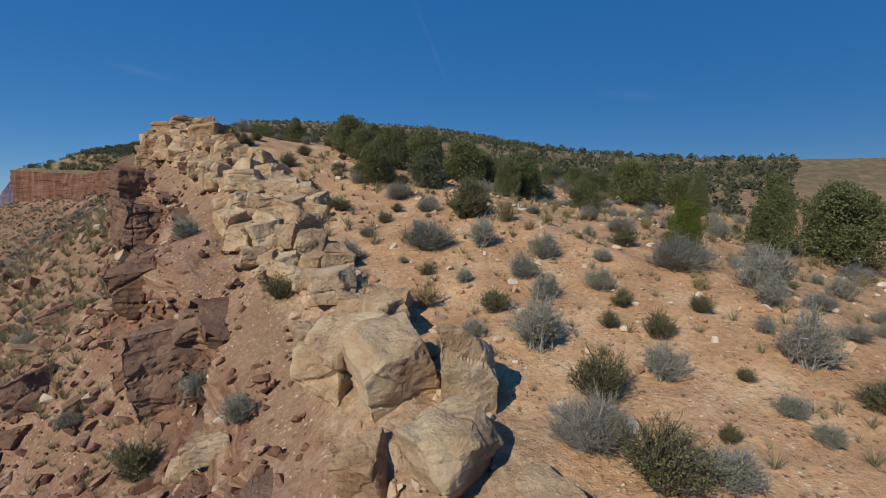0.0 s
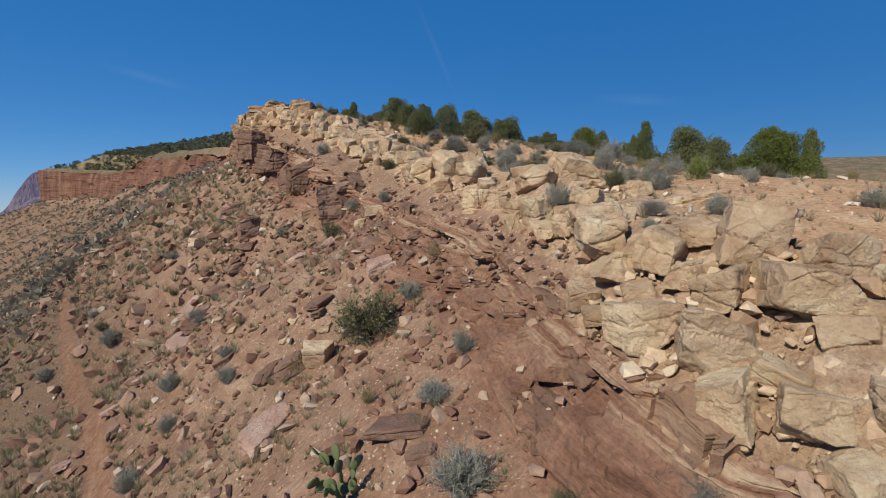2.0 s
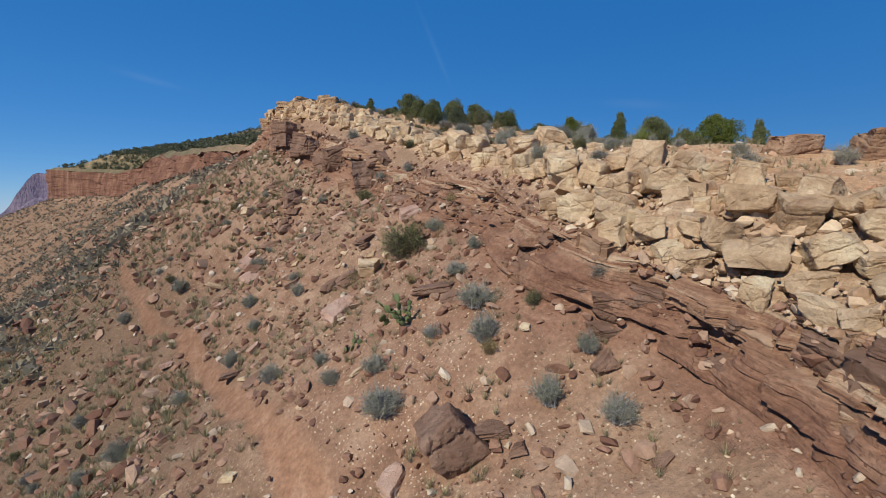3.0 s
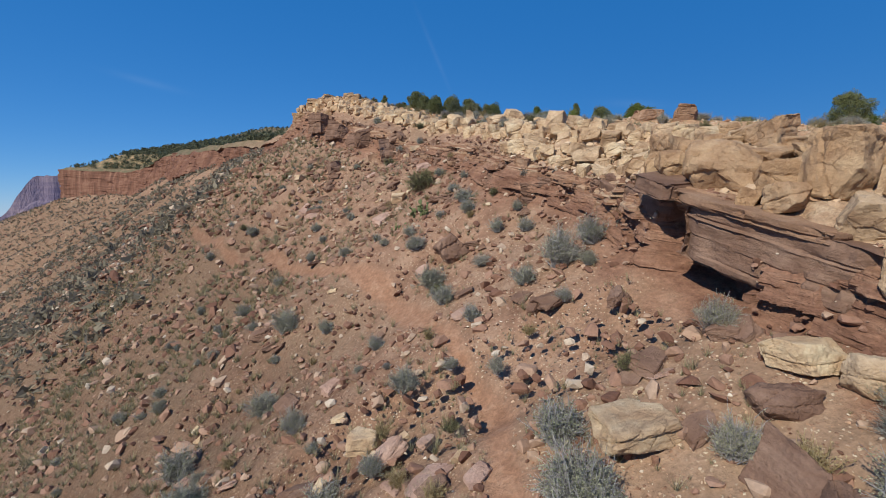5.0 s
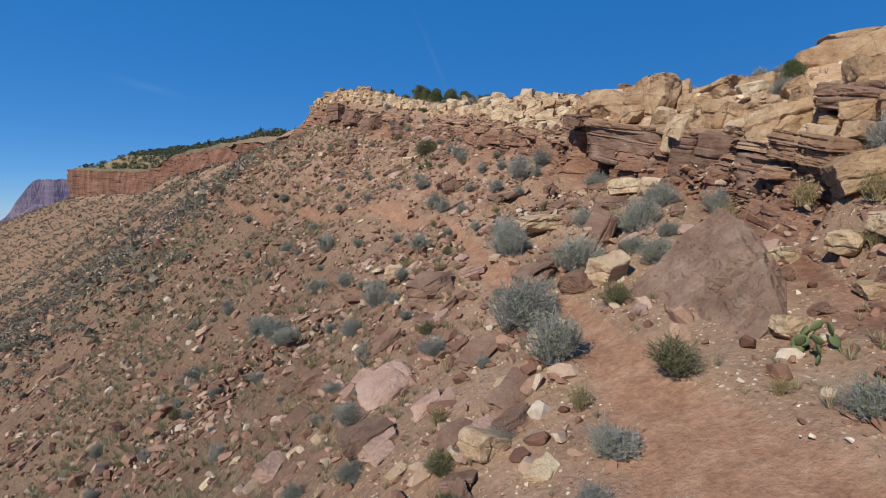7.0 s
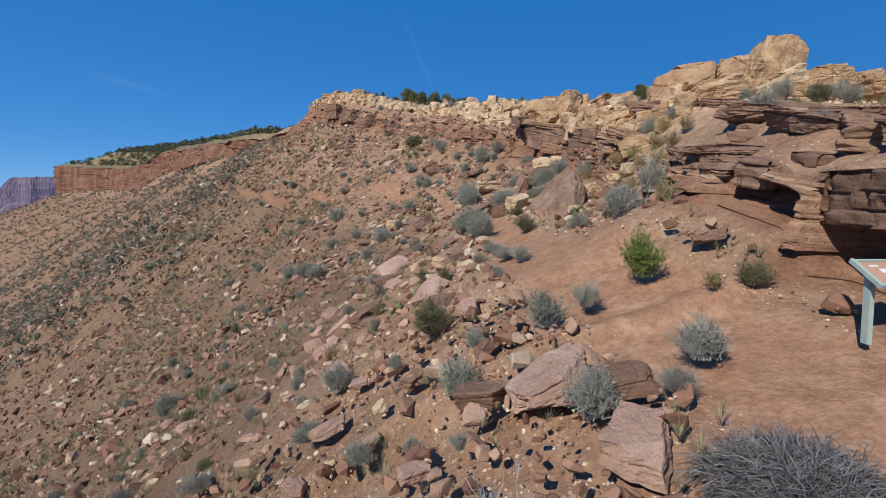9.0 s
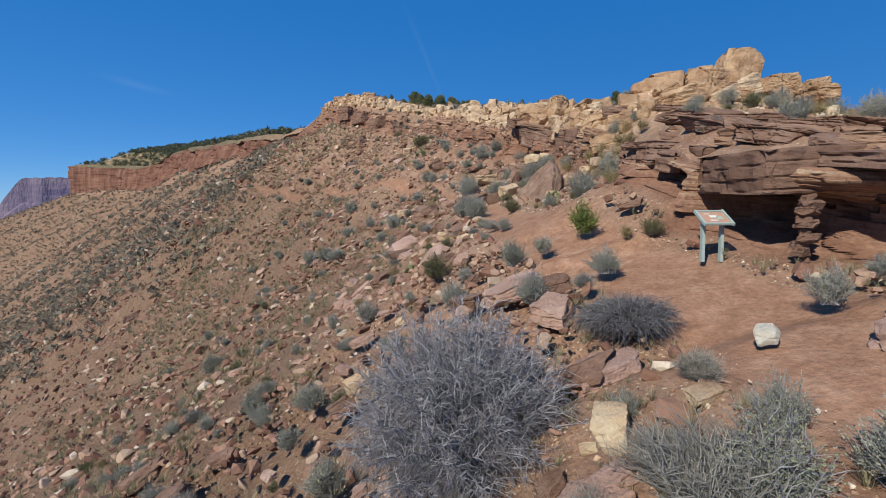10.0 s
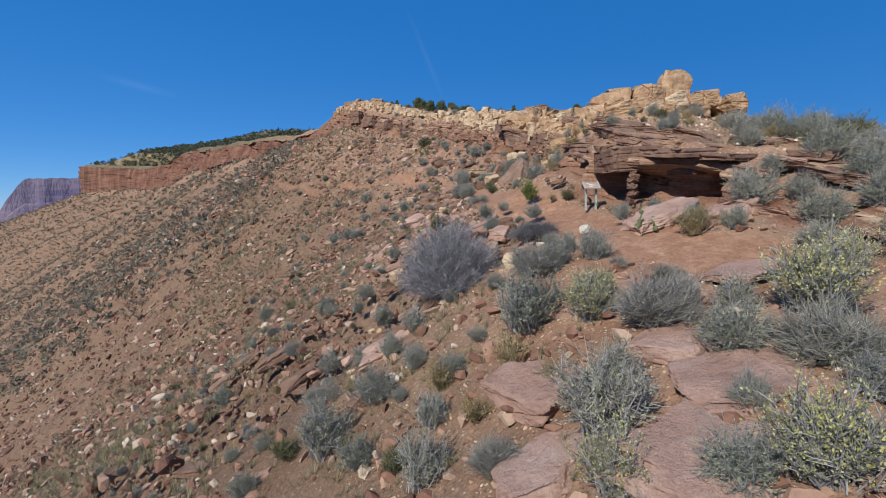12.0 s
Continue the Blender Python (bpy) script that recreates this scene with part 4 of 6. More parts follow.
for n, (x, y, z, l, w, h) in enumerate(CORNER):
    set_rock("outcrop_boulder", "big", n * 3 + 2, GOLD, x, y, z, (l, w, h), (rng.uniform(-8, 8), rng.uniform(-8, 8), rng.uniform(0, 360)), "golden sandstone boulder stacked at the headland's corner", "headland boulders", "boulder")

# single rocks: x, y, length, width, height, turn, tilt
PALE_ROCKS = [(-2.4, 9.8, 1.1, 0.9, 0.8, 20, 0), (-1.7, 7.3, 1.5, 1.3, 1.3, 70, 8), (-0.75, 6.5, 1.2, 1.0, 1.3, 30, 10), (0.25, 6.3, 0.9, 1.0, 1.3, 10, -6), (0.05, 5.0, 1.2, 1.0, 0.9, 50, 5),
              (-4.0, 7.5, 0.8, 0.6, 0.55, 0, 0), (-4.7, 7.9, 0.5, 0.4, 0.5, 0, 0), (1.7, -21.3, 1.6, 1.2, 0.65, 15, 6), (4.8, -21.2, 1.3, 0.9, 0.6, 0, 0)]
PALE_ROCKS += [(5.3, -22.0, 0.8, 0.8, 0.7, 40, 0), (2.35, -26.5, 1.0, 0.8, 0.8, 30, 12), (-1.4, -32.8, 0.6, 0.6, 0.45, 30, 0), 
               (0.7, -45.7, 0.65, 0.5, 0.5, 60, 10), (-3.1, -41.5, 0.75, 0.35, 0.8, 30, 30), (-13.4, 14.6, 1.2, 0.9, 0.45, 20, -18), (-14.9, 9.0, 1.7, 0.55, 0.3, 25, -20), (-14.9, 13.6, 1.0, 0.8, 0.6, 60, -20)]
PALE_ROCKS += [(5.0, -28.6, 0.6, 0.5, 0.4, 20, 0), (5.6, -29.4, 0.9, 0.6, 0.5, 40, 0), (5.9, -30.0, 0.7, 0.5, 0.5, 10, 0), (5.1, -30.5, 0.5, 0.4, 0.3, 0, 0), (3.55, -30.9, 0.55, 0.5, 0.4, 0, 0),
               (-3.9, -17.6, 0.9, 0.7, 0.6, 0, 0), (-1.1, -30.8, 0.9, 0.6, 0.45, 30, -15), (-4.7, 0.6, 1.0, 0.8, 0.8, 0, 0)]
for n, (x, y, l, w, h, a, b) in enumerate(PALE_ROCKS):
    set_rock("rock", "flat" if h < 0.5 * l else "block", n, CREAM, x, y, float(surface(x, y)) + 0.36 * h, (l, w, h), (b * 0.4, -b, a), "pale cream sandstone rock lying on the red slope", "pale rocks")

for n, (x, y, top, l, w, h, a) in enumerate([(9.6, -2.6, 16.5, 2.0, 1.5, 1.4, 10), (10.9, -4.4, 16.4, 1.5, 1.3, 1.2, 60)]):
    set_rock("boulder", "big", n + 3, TAN, x, y, top - h * 0.48, (l, w, h), (6, -10, a), "tan sandstone boulder standing on the plateau", "", "boulder")

set_rock("rock", "round", 1, WHITE, 3.2, -44.9, float(surface(3.2, -44.9)) + 0.12, (0.4, 0.32, 0.26), (0, -10, 30), "small white quartz rock lying beside the path", "", "rock")

RED_ROCKS = [(-14.4, 17.3, 1.9, 1.3, 0.7, 20, -20), (-11.4, 12.3, 1.4, 1.2, 1.2, 40, -10), (-2.2, -22.2, 1.7, 1.3, 1.0, 70, -18), (3.2, -23.8, 0.4, 1.1, 1.4, -20, 20), (4.0, -21.7, 1.1, 0.8, 0.6, 0, 0),
             (0.9, -24.1, 1.1, 2.0, 0.4, 10, -20), (1.5, -15.6, 1.3, 0.9, 0.35, 30, -10), (-1.4, -8.5, 1.2, 1.5, 1.5, 20, -40), (1.7, -26.2, 0.9, 0.8, 0.8, 20, -20), (1.0, -24.6, 1.2, 1.1, 0.6, 40, -20)]
RED_ROCKS += [(-1.9, -22.6, 1.3, 1.0, 0.9, 20, -20), (3.3, -23.0, 0.5, 1.2, 1.3, 20, 20), (-42.0, 9.8, 2.4, 1.5, 1.3, 30, -20), (-3.7, -24.0, 1.5, 1.1, 0.7, 30, -24),
              (-3.8, -31.1, 1.4, 1.2, 0.6, 20, -25), (-6.9, -42.8, 1.6, 0.9, 0.45, 30, -25), (-8.6, -40.1, 1.9, 0.9, 0.6, 25, -30), (-11.5, -36.4, 1.7, 0.8, 0.5, 30, -28), (-12.3, -37.3, 1.6, 0.7, 0.5, 20, -30), (-3.6, -41.2, 0.9, 0.6, 0.4, 25, -25)]
for n, (x, y, l, w, h, a, b) in enumerate(RED_ROCKS):
    set_rock("rock", "flat", n, RED, x, y, float(surface(x, y)) + 0.12 * h, (l, w, h), (b * 0.3, b, a), "dark red sandstone rock half sunk in the slope", "red rocks")

PINK_ROCKS = [(-3.0, -26.9, 1.7, 1.3, 0.9, 30, -22), (0.3, -40.4, 1.5, 1.2, 0.45, 20, -18), (0.9, -42.0, 1.0, 0.8, 0.45, 50, -16), (1.2, -44.1, 1.2, 0.9, 0.4, 0, -14), (0.2, -46.5, 0.8, 0.7, 0.5, 10, -10),
              (5.4, -45.6, 2.4, 1.6, 0.6, 30, -20), (-3.3, -45.5, 1.5, 1.1, 0.5, 20, -25), (0.15, -51.6, 1.5, 1.7, 0.6, 40, -18), (2.5, -52.1, 1.4, 1.4, 0.5, 20, -12), (2.9, -53.5, 2.1, 1.6, 0.45, 0, -10),
              (0.0, -53.5, 1.7, 1.5, 0.55, 10, -16), (1.8, -54.7, 2.4, 2.0, 0.45, 30, -10), (4.9, -45.9, 1.9, 1.4, 0.5, 10, -14), (7.0, -46.4, 1.3, 1.3, 0.7, 30, -16), (5.1, -50.1, 1.9, 1.1, 0.3, 20, -8), (-2.9, -46.2, 1.2, 0.9, 0.4, 40, -22), (-3.4, -46.2, 1.3, 0.9, 0.4, 10, -25)]
for n, (x, y, l, w, h, a, b) in enumerate(PINK_ROCKS):
    set_rock("rock_slab", "flat", n, PINK, x, y, float(surface(x, y)) + 0.02 * h, (l, w, h), (0, b, a), "smooth pinkish sandstone slab bedded in the red dirt", "pink slabs")

# the great fallen slab beside the path
def fallen_slab():
    """A thick plate broken to seven corners, its flat face turned to the path."""
    corners = [(-0.96, 1.84), (-1.44, 0.74), (-1.83, -0.55), (-0.24, -1.45), (0.74, -1.35), (1.5, -1.15), (1.62, -0.41), (0.74, 0.72), (-0.18, 1.46)]
    ring = []
    for (ax, ay), (bx, by) in zip(corners, corners[1:] + corners[:1]):
        ring += [(ax + (bx - ax) * k / 6, ay + (by - ay) * k / 6) for k in range(6)]
    across = Vector((0.90, -0.44, 0))
    bm = bmesh.new()
    rows = []
    for depth, inset in ((0.0, 0.06), (0.0, 0.2), (0.0, 0.36), (0.0, 0.52), (0.0, 0.68), (0.0, 0.84), (0.0, 0.975), (-0.04, 1.0), (-0.22, 0.985), (-0.26, 1.01), (-0.55, 0.99), (-0.6, 0.95)):
        rows.append([bm.verts.new((x * inset, y * inset, depth)) for x, y in ring])
    n = len(ring)
    for r0, r1 in zip(rows, rows[1:]):
        for i in range(n):
            bm.faces.new((r0[i], r1[i], r1[(i + 1) % n], r0[(i + 1) % n]))
    bm.faces.new(rows[0])
    bm.faces.new(rows[-1][::-1])
    bmesh.ops.triangulate(bm, faces=bm.faces)
    for longest in (0.1, 0.09):
        bmesh.ops.subdivide_edges(bm, edges=[e for e in bm.edges if e.calc_length() > longest], cuts=2)
        bmesh.ops.triangulate(bm, faces=bm.faces)
    bm.normal_update()
    for v in bm.verts:
        step = 0.04 * round(1.5 * noise.noise(Vector((v.co.dot(across) * 1.6, v.co.x * 0.4, 3)))) if v.co.z > -0.1 else 0
        a = v.co.dot(across) + 0.07 * noise.noise(v.co * 1.7)
        crack = 0.2 * math.exp(-(((a - 0.28) / 0.045) ** 2)) if v.co.z > -0.1 and -0.75 < v.co.y < 0.75 else 0
        groove = noise.noise(Vector((a * 5.0, v.co.y * 0.5, 8))) + 0.6 * noise.noise(Vector((a * 13.0, v.co.y * 0.9, 5)))
        crack += 0.035 * max(0.0, groove) + 0.05 * max(0.0, groove - 0.45) if v.co.z > -0.1 else 0
        v.co += v.normal * (0.035 * noise.fractal(v.co * 2.2, 0.8, 2.0, 5) + 0.03 * round(2 * noise.noise(v.co * 2.7))) - Vector((0, 0, step + crack))
    me = bpy.data.meshes.new("fallen_slab")
    bm.to_mesh(me)
    bm.free()
    me.materials.append(SLAB)
    me.polygons.foreach_set("use_smooth", [True] * len(me.polygons))
    me.set_sharp_from_angle(angle=radians(20))
    ob = new("fallen_slab", me)
    u, v, w = Vector((0.268, -0.963, -0.007)).normalized(), None, Vector((-0.746, -0.212, 0.631)).normalized()
    u = (u - w * u.dot(w)).normalized()
    v = w.cross(u)
    ob.matrix_world = Matrix.Translation((3.26, -29.12, 6.28)) @ Matrix((u, v, w)).transposed().to_4x4()
    tagged(ob, "great fallen slab of dark red sandstone leaning beside the path", "rock slab")


fallen_slab()

# low ledges beyond the path's bend
for n in range(26):
    x, y, s = rng.uniform(7.6, 12.5), rng.uniform(-50.5, -44.5), rng.uniform(0.6, 1.3)
    set_rock("ledge_slab", "big" if n % 3 else "flat", n, RED if n % 4 else PINK, x, y, float(surface(x, y)) - 0.02, (s * 1.2, s * rng.uniform(0.9, 1.6), s * rng.uniform(0.22, 0.36)), (10 + rng.uniform(-5, 5), rng.uniform(-8, 8), rng.uniform(0, 60)), "low dark red ledge breaking through the dirt", "low ledges", "rock slab")

# pale blocks fallen through a gap in the ledge
for n, (x, y, z, l, w, h, lean) in enumerate([(6.15, -21.5, 10.1, 0.55, 0.5, 1.5, 12), (6.4, -21.9, 10.0, 0.6, 0.5, 1.4, -14), (6.1, -22.2, 10.3, 0.8, 0.6, 0.9, 30), (6.7, -22.4, 9.9, 0.5, 0.45, 1.3, -25), (6.9, -21.5, 10.8, 0.9, 0.7, 0.8, 10), (7.3, -24.2, 9.75, 0.8, 0.7, 1.3, 10), (7.7, -24.5, 9.95, 0.9, 0.7, 0.8, -15), (8.3, -24.6, 10.1, 0.8, 0.6, 0.5, 5)]):
    set_rock("fallen_block", "crag", n, CREAM, x, y, z, (l, w, h), (rng.uniform(-12, 12), lean, rng.uniform(-30, 30)), "pale fractured sandstone block wedged in the broken ledge", "fallen blocks", "boulder")

# the overhanging block above the shaded hollow beside the sign, its neighbours, and the thin ledges beyond
OVERHANG = [(6.5, -40.5, 6.0, 2.6, 3.2, 1.0, 3, -3), (6.0, -36.9, 6.62, 1.3, 1.0, 0.7, 12, 20), (6.4, -37.9, 6.6, 1.2, 0.85, 0.75, 12, 10), (8.0, -38.0, 6.75, 2.6, 2.2, 0.4, 12, 25),
            (7.4, -42.6, 6.05, 2.4, 2.4, 0.36, 8, 15), (8.6, -43.7, 5.75, 2.2, 1.6, 0.3, 8, 25), (7.9, -42.6, 5.35, 1.7, 1.3, 0.26, 6, 20), (8.8, -40.8, 6.45, 2.6, 2.4, 0.45, 8, 20), (10.6, -38.4, 6.95, 2.4, 2.2, 0.45, 8, 20)]
for n, (x, y, z, l, w, h, dip, turn) in enumerate(OVERHANG):
    set_bed("overhang_block", 240 + n, RED, x, y, z, (l, w, h), (dip, -3, turn), "massive dark red block overhanging a shaded hollow" if n < 3 else "thin dark red ledge above the shaded hollow", "overhang blocks", "rock ledge", 0.22 if n < 3 else 0.12)
done = 0
while done < 62:
    y, inland = rng.uniform(-43, -26), rng.uniform(0.1, 4.5)
    x, s = float(along(SECTION, 3, y)) + inland, rng.uniform(0.6, 1.7)
    if y > -34 and inland > 3.5 or x > 11.5 or -33 < y < -27 and inland < 3 or y < -35.5 and inland < 1.5:
        continue
    done += 1
    h = s * rng.uniform(0.3, 0.5)
    set_rock("ledge_slab", "big" if done % 3 else "flat", done, RED if rng.random() < 0.7 else TAN, x, y, float(ground(x, y)) - 0.12 * h, (s * 1.2, s * rng.uniform(0.9, 1.7), h), (12 + rng.uniform(-5, 5), rng.uniform(-6, 6), rng.uniform(0, 60)), "broken reddish sandstone slab bedded in the slope above the hollow", "upper slabs", "rock slab")
for n in range(10):
    wide = rng.uniform(0.24, 0.42)
    set_rock("stacked_stone", "flat", n, RED, 5.8 + rng.uniform(-0.08, 0.08), -42.2 + rng.uniform(-0.08, 0.08), 4.15 + 0.13 * n, (wide, wide * rng.uniform(0.8, 1.1), 0.21), (rng.uniform(-5, 5), rng.uniform(-5, 5), rng.uniform(0, 360)), "flat dark red stone stacked into a rough pillar", "stacked pillar", "stone")


# ---- loose stones and gravel ----
def small_shapes():
    out = []
    for n in range(7):
        r = random.Random(300 + n)
        bm = bmesh.new()
        for _ in range(18):
            p = Vector((r.gauss(0, 1), r.gauss(0, 1), r.gauss(0, 1))).normalized()
            p = p.lerp(p / max(abs(c) for c in p), 0.7) * r.uniform(0.4, 0.5)
            bm.verts.new(p)
        res = bmesh.ops.convex_hull(bm, input=bm.verts)
        bmesh.ops.delete(bm, geom=list({g for g in res["geom_interior"] + res["geom_unused"] if isinstance(g, bmesh.types.BMVert)}), context="VERTS")
        bmesh.ops.triangulate(bm, faces=bm.faces)
        bm.verts.index_update()
        out.append((np.array([v.co[:] for v in bm.verts]), np.array([[v.index for v in f.verts] for f in bm.faces])))
        bm.free()
    return out


SMALL = small_shapes()
nr = np.random.RandomState(11)


def turns(count):
    q = nr.normal(size=(count, 4))
    q /= np.linalg.norm(q, axis=1)[:, None]
    w, x, y, z = q.T
    return np.stack([np.stack([1 - 2 * (y * y + z * z), 2 * (x * y - z * w), 2 * (x * z + y * w)], -1),
                     np.stack([2 * (x * y + z * w), 1 - 2 * (x * x + z * z), 2 * (y * z - x * w)], -1),
                     np.stack([2 * (x * z - y * w), 2 * (y * z + x * w), 1 - 2 * (x * x + y * y)], -1)], 1)


def strew(name, x, y, size, material, label, flat=0.6):
    z = surface(x, y)
    verts, faces, at = [], [], 0
    which = nr.randint(0, len(SMALL), len(x))
    for k, (v, f) in enumerate(SMALL):
        i = np.where(which == k)[0]
        stretch = np.stack([nr.uniform(0.8, 1.5, len(i)), nr.uniform(0.7, 1.1, len(i)), nr.uniform(0.4, 0.9, len(i)) * flat / 0.6], -1) * size[i, None]
        p = np.einsum("nij,nvj->nvi", turns(len(i)), v[None] * stretch[:, None])
        p[:, :, 2] *= 0.8
        p += np.stack([x[i], y[i], z[i] + size[i] * 0.12], -1)[:, None]
        verts.append(p.reshape(-1, 3))
        faces.append((f[None] + (at + np.arange(len(i)) * len(v))[:, None, None]).reshape(-1, 3))
        at += len(i) * len(v)
    ob = new(name, from_arrays(name, np.concatenate(verts), np.concatenate(faces), material))
    return tagged(ob, label, "stones", kind="stuff")


def slope_places(count, x0, x1, y0, y1, side="slope", clear=0.3):
    """Random places on the slope below the cliff's foot, or on the upland above its edge, off the path."""
    x, y = nr.uniform(x0, x1, count * 3), nr.uniform(y0, y1, count * 3)
    if side == "slope":
        ok = x < along(SECTION, 1, y) - 0.2
    else:
        ok = x > along(SECTION, 5, y) + 0.3
    ok &= trail_mask(x, y) < clear
    return x[ok][:count], y[ok][:count]


x, y = slope_places(20000, -14, 8, -58, 36)
keep = wave(x * 0.5, y * 0.5, 201) + nr.uniform(-0.7, 0.7, len(x)) > -0.3
x, y = x[keep], y[keep]
strew("scree", x, y, 0.05 + 0.42 * nr.uniform(0, 1, len(x)) ** 4.0, SCREE, "small angular red and cream stones strewn over the slope")
x, y = slope_places(16000, -75, -12, -50, 75)
strew("far_scree", x, y, 0.18 + 0.75 * nr.uniform(0, 1, len(x)) ** 3.5, SCREE, "angular stones covering the far hillside")
x, y = slope_places(12000, -330, -30, 20, 340)
strew("distant_scree", x, y, 0.4 + 1.6 * nr.uniform(0, 1, len(x)) ** 4, SCREE, "stones covering the distant hillside below the cliff")
x, y = slope_places(7000, -6, 17, -58, 30, "upland")
strew("gravel", x, y, 0.03 + 0.24 * nr.uniform(0, 1, len(x)) ** 5, GRAVEL, "pale gravel strewn over the upland dirt")
x, y = slope_places(5000, -4, 10, -60, -10, clear=0.75)
strew("pebbles", x, y, 0.02 + 0.08 * nr.uniform(0, 1, len(x)) ** 3, GRAVEL, "pale pebbles on the red dirt beside the path")
fy = nr.uniform(-34, 24, 3600)
u = nr.uniform(-0.1, 1.5, len(fy))
fy, u = fy[(undercut(fy) < 0.4) | (u > 1)], u[(undercut(fy) < 0.4) | (u > 1)]
lo, hi, far_in = along(SECTION, 1, fy), along(SECTION, 3, fy), cap_edge(fy)
strew("face_scree", np.where(u < 1, lo + (hi - lo) * u, hi + (far_in - hi) * (u - 1) * 2), fy, 0.04 + 0.26 * nr.uniform(0, 1, len(fy)) ** 3, SCREE, "small broken red stones lying on the ledge's face", 0.7)
ry = np.concatenate([nr.uniform(-28, 60, 2800), nr.uniform(-15, -4, 1200)])
band = np.array([cap_band(v) for v in ry])
rx_ = band[:, 0] + (band[:, 1] - band[:, 0]) * nr.uniform(-0.05, 1.1, len(ry))
strew("rim_rubble", rx_, ry, (0.07 + 0.34 * nr.uniform(0, 1, len(ry)) ** 2.6) * np.where((ry > -4) & (ry < 6), 0.6, 1.0), RUBBLE, "broken cream sandstone rubble between the rim boulders", 0.8)


def middle_rocks():
    """Rocks large enough to be picked out one by one on the slope."""
    for n in range(420):
        x, y = rng.uniform(-16, 6), rng.uniform(-56, 30)
        if x > float(along(SECTION, 1, y)) - 0.4 or float(trail_mask(x, y)) > 0.1 or (x > -3.5 and y < -46):
            continue
        s = rng.uniform(0.25, 0.8) * (1 if rng.random() < 0.85 else 1.5)
        red = rng.random()
        material = RED if red < 0.55 else PINK if red < 0.75 else CREAM
        s = s * 0.6 if material is CREAM else s
        label = {"dark red sandstone": "flat dark red stone lying on the scree slope", "pinkish red sandstone": "pinkish sandstone lump lying on the scree slope", "cream sandstone": "pale cream stone lying on the scree slope"}[material.name]
        size = (s * rng.uniform(0.9, 1.5), s * rng.uniform(0.6, 1.0), s * rng.uniform(0.25, 0.6))
        set_rock("stone", "flat" if rng.random() < 0.7 else "block", n, material, x, y, float(surface(x, y)) + size[2] * 0.25, size, (rng.uniform(-12, 12), -24 + rng.uniform(-14, 14), rng.uniform(-40, 60)), label, "slope stones", "stone")


middle_rocks()


def rock_field(count, x0, x1, y0, y1, sizes):
    """Slabs and broken rocks lying close together."""
    for n in range(count):
        x, y = rng.uniform(x0, x1), rng.uniform(y0, y1)
        if x > float(along(SECTION, 1, y)) - 0.4 or float(trail_mask(x, y)) > 0.15:
            continue
        s = rng.uniform(*sizes)
        material, label = ((RED, "dark red sandstone slab among broken rocks"), (PINK, "pinkish sandstone slab among broken rocks"), (PINK, "pinkish sandstone slab among broken rocks"), (CREAM, "pale sandstone rock among broken slabs"))[rng.randrange(4)]
        s = s * 0.5 if material is CREAM else s
        size = (s * rng.uniform(0.9, 1.7), s * rng.uniform(0.6, 1.0), s * rng.uniform(0.25, 0.6))
        set_rock("broken_rock", "flat" if rng.random() < 0.75 else "block", n, material, x, y, float(surface(x, y)) + size[2] * 0.2, size, (rng.uniform(-14, 14), -22 + rng.uniform(-16, 16), rng.uniform(0, 70)), label, "broken rocks")


rock_field(80, -6.5, -0.4, -34, -18, (0.3, 0.9))
rock_field(45, -6, 0.5, -47, -35, (0.2, 0.6))
rock_field(26, 1.5, 6, -29, -19, (0.3, 0.7))
rock_field(45, -14, -3, -2, 16, (0.4, 1.1))


# ---- plants ----
class Tufts:
    """Gathers strips and leaves into one mesh."""

    def __init__(self):
        self.v, self.f, self.m = [], [], []

    def strip(self, points, w0, w1, slot=0):
        """A twig: a three-sided tapering tube."""
        rings = []
        for k, p in enumerate(points):
            q = points[min(k + 1, len(points) - 1)] - points[max(k - 1, 0)]
            a = q.orthogonal().normalized()
            b = q.cross(a).normalized()
            w = w0 + (w1 - w0) * k / (len(points) - 1)
            rings.append(len(self.v))
            self.v += [p + (a * math.cos(c) + b * math.sin(c)) * w for c in (0, 2.09, 4.19)]
        for r0, r1 in zip(rings, rings[1:]):
            for i in range(3):
                self.f.append((r0 + i, r0 + (i + 1) % 3, r1 + (i + 1) % 3, r1 + i))
                self.m.append(slot)

    def leaf(self, p, way, side, size, slot=1):
        """A small folded leaf."""
        n = len(self.v)
        self.v += [p - way * size * 0.5, p + side * size * 0.28, p + way * size * 0.5, p - side * size * 0.28]
        self.f.append((n, n + 1, n + 2, n + 3))
        self.m.append(slot)

    def mesh(self, name, *materials):
        me = bpy.data.meshes.new(name)
        me.from_pydata([tuple(v) for v in self.v], [], self.f)
        for m in materials:
            me.materials.append(m)
        me.polygons.foreach_set("material_index", self.m)
        return me


def unit(r):
    return Vector((r.gauss(0, 1), r.gauss(0, 1), r.gauss(0, 1))).normalized()


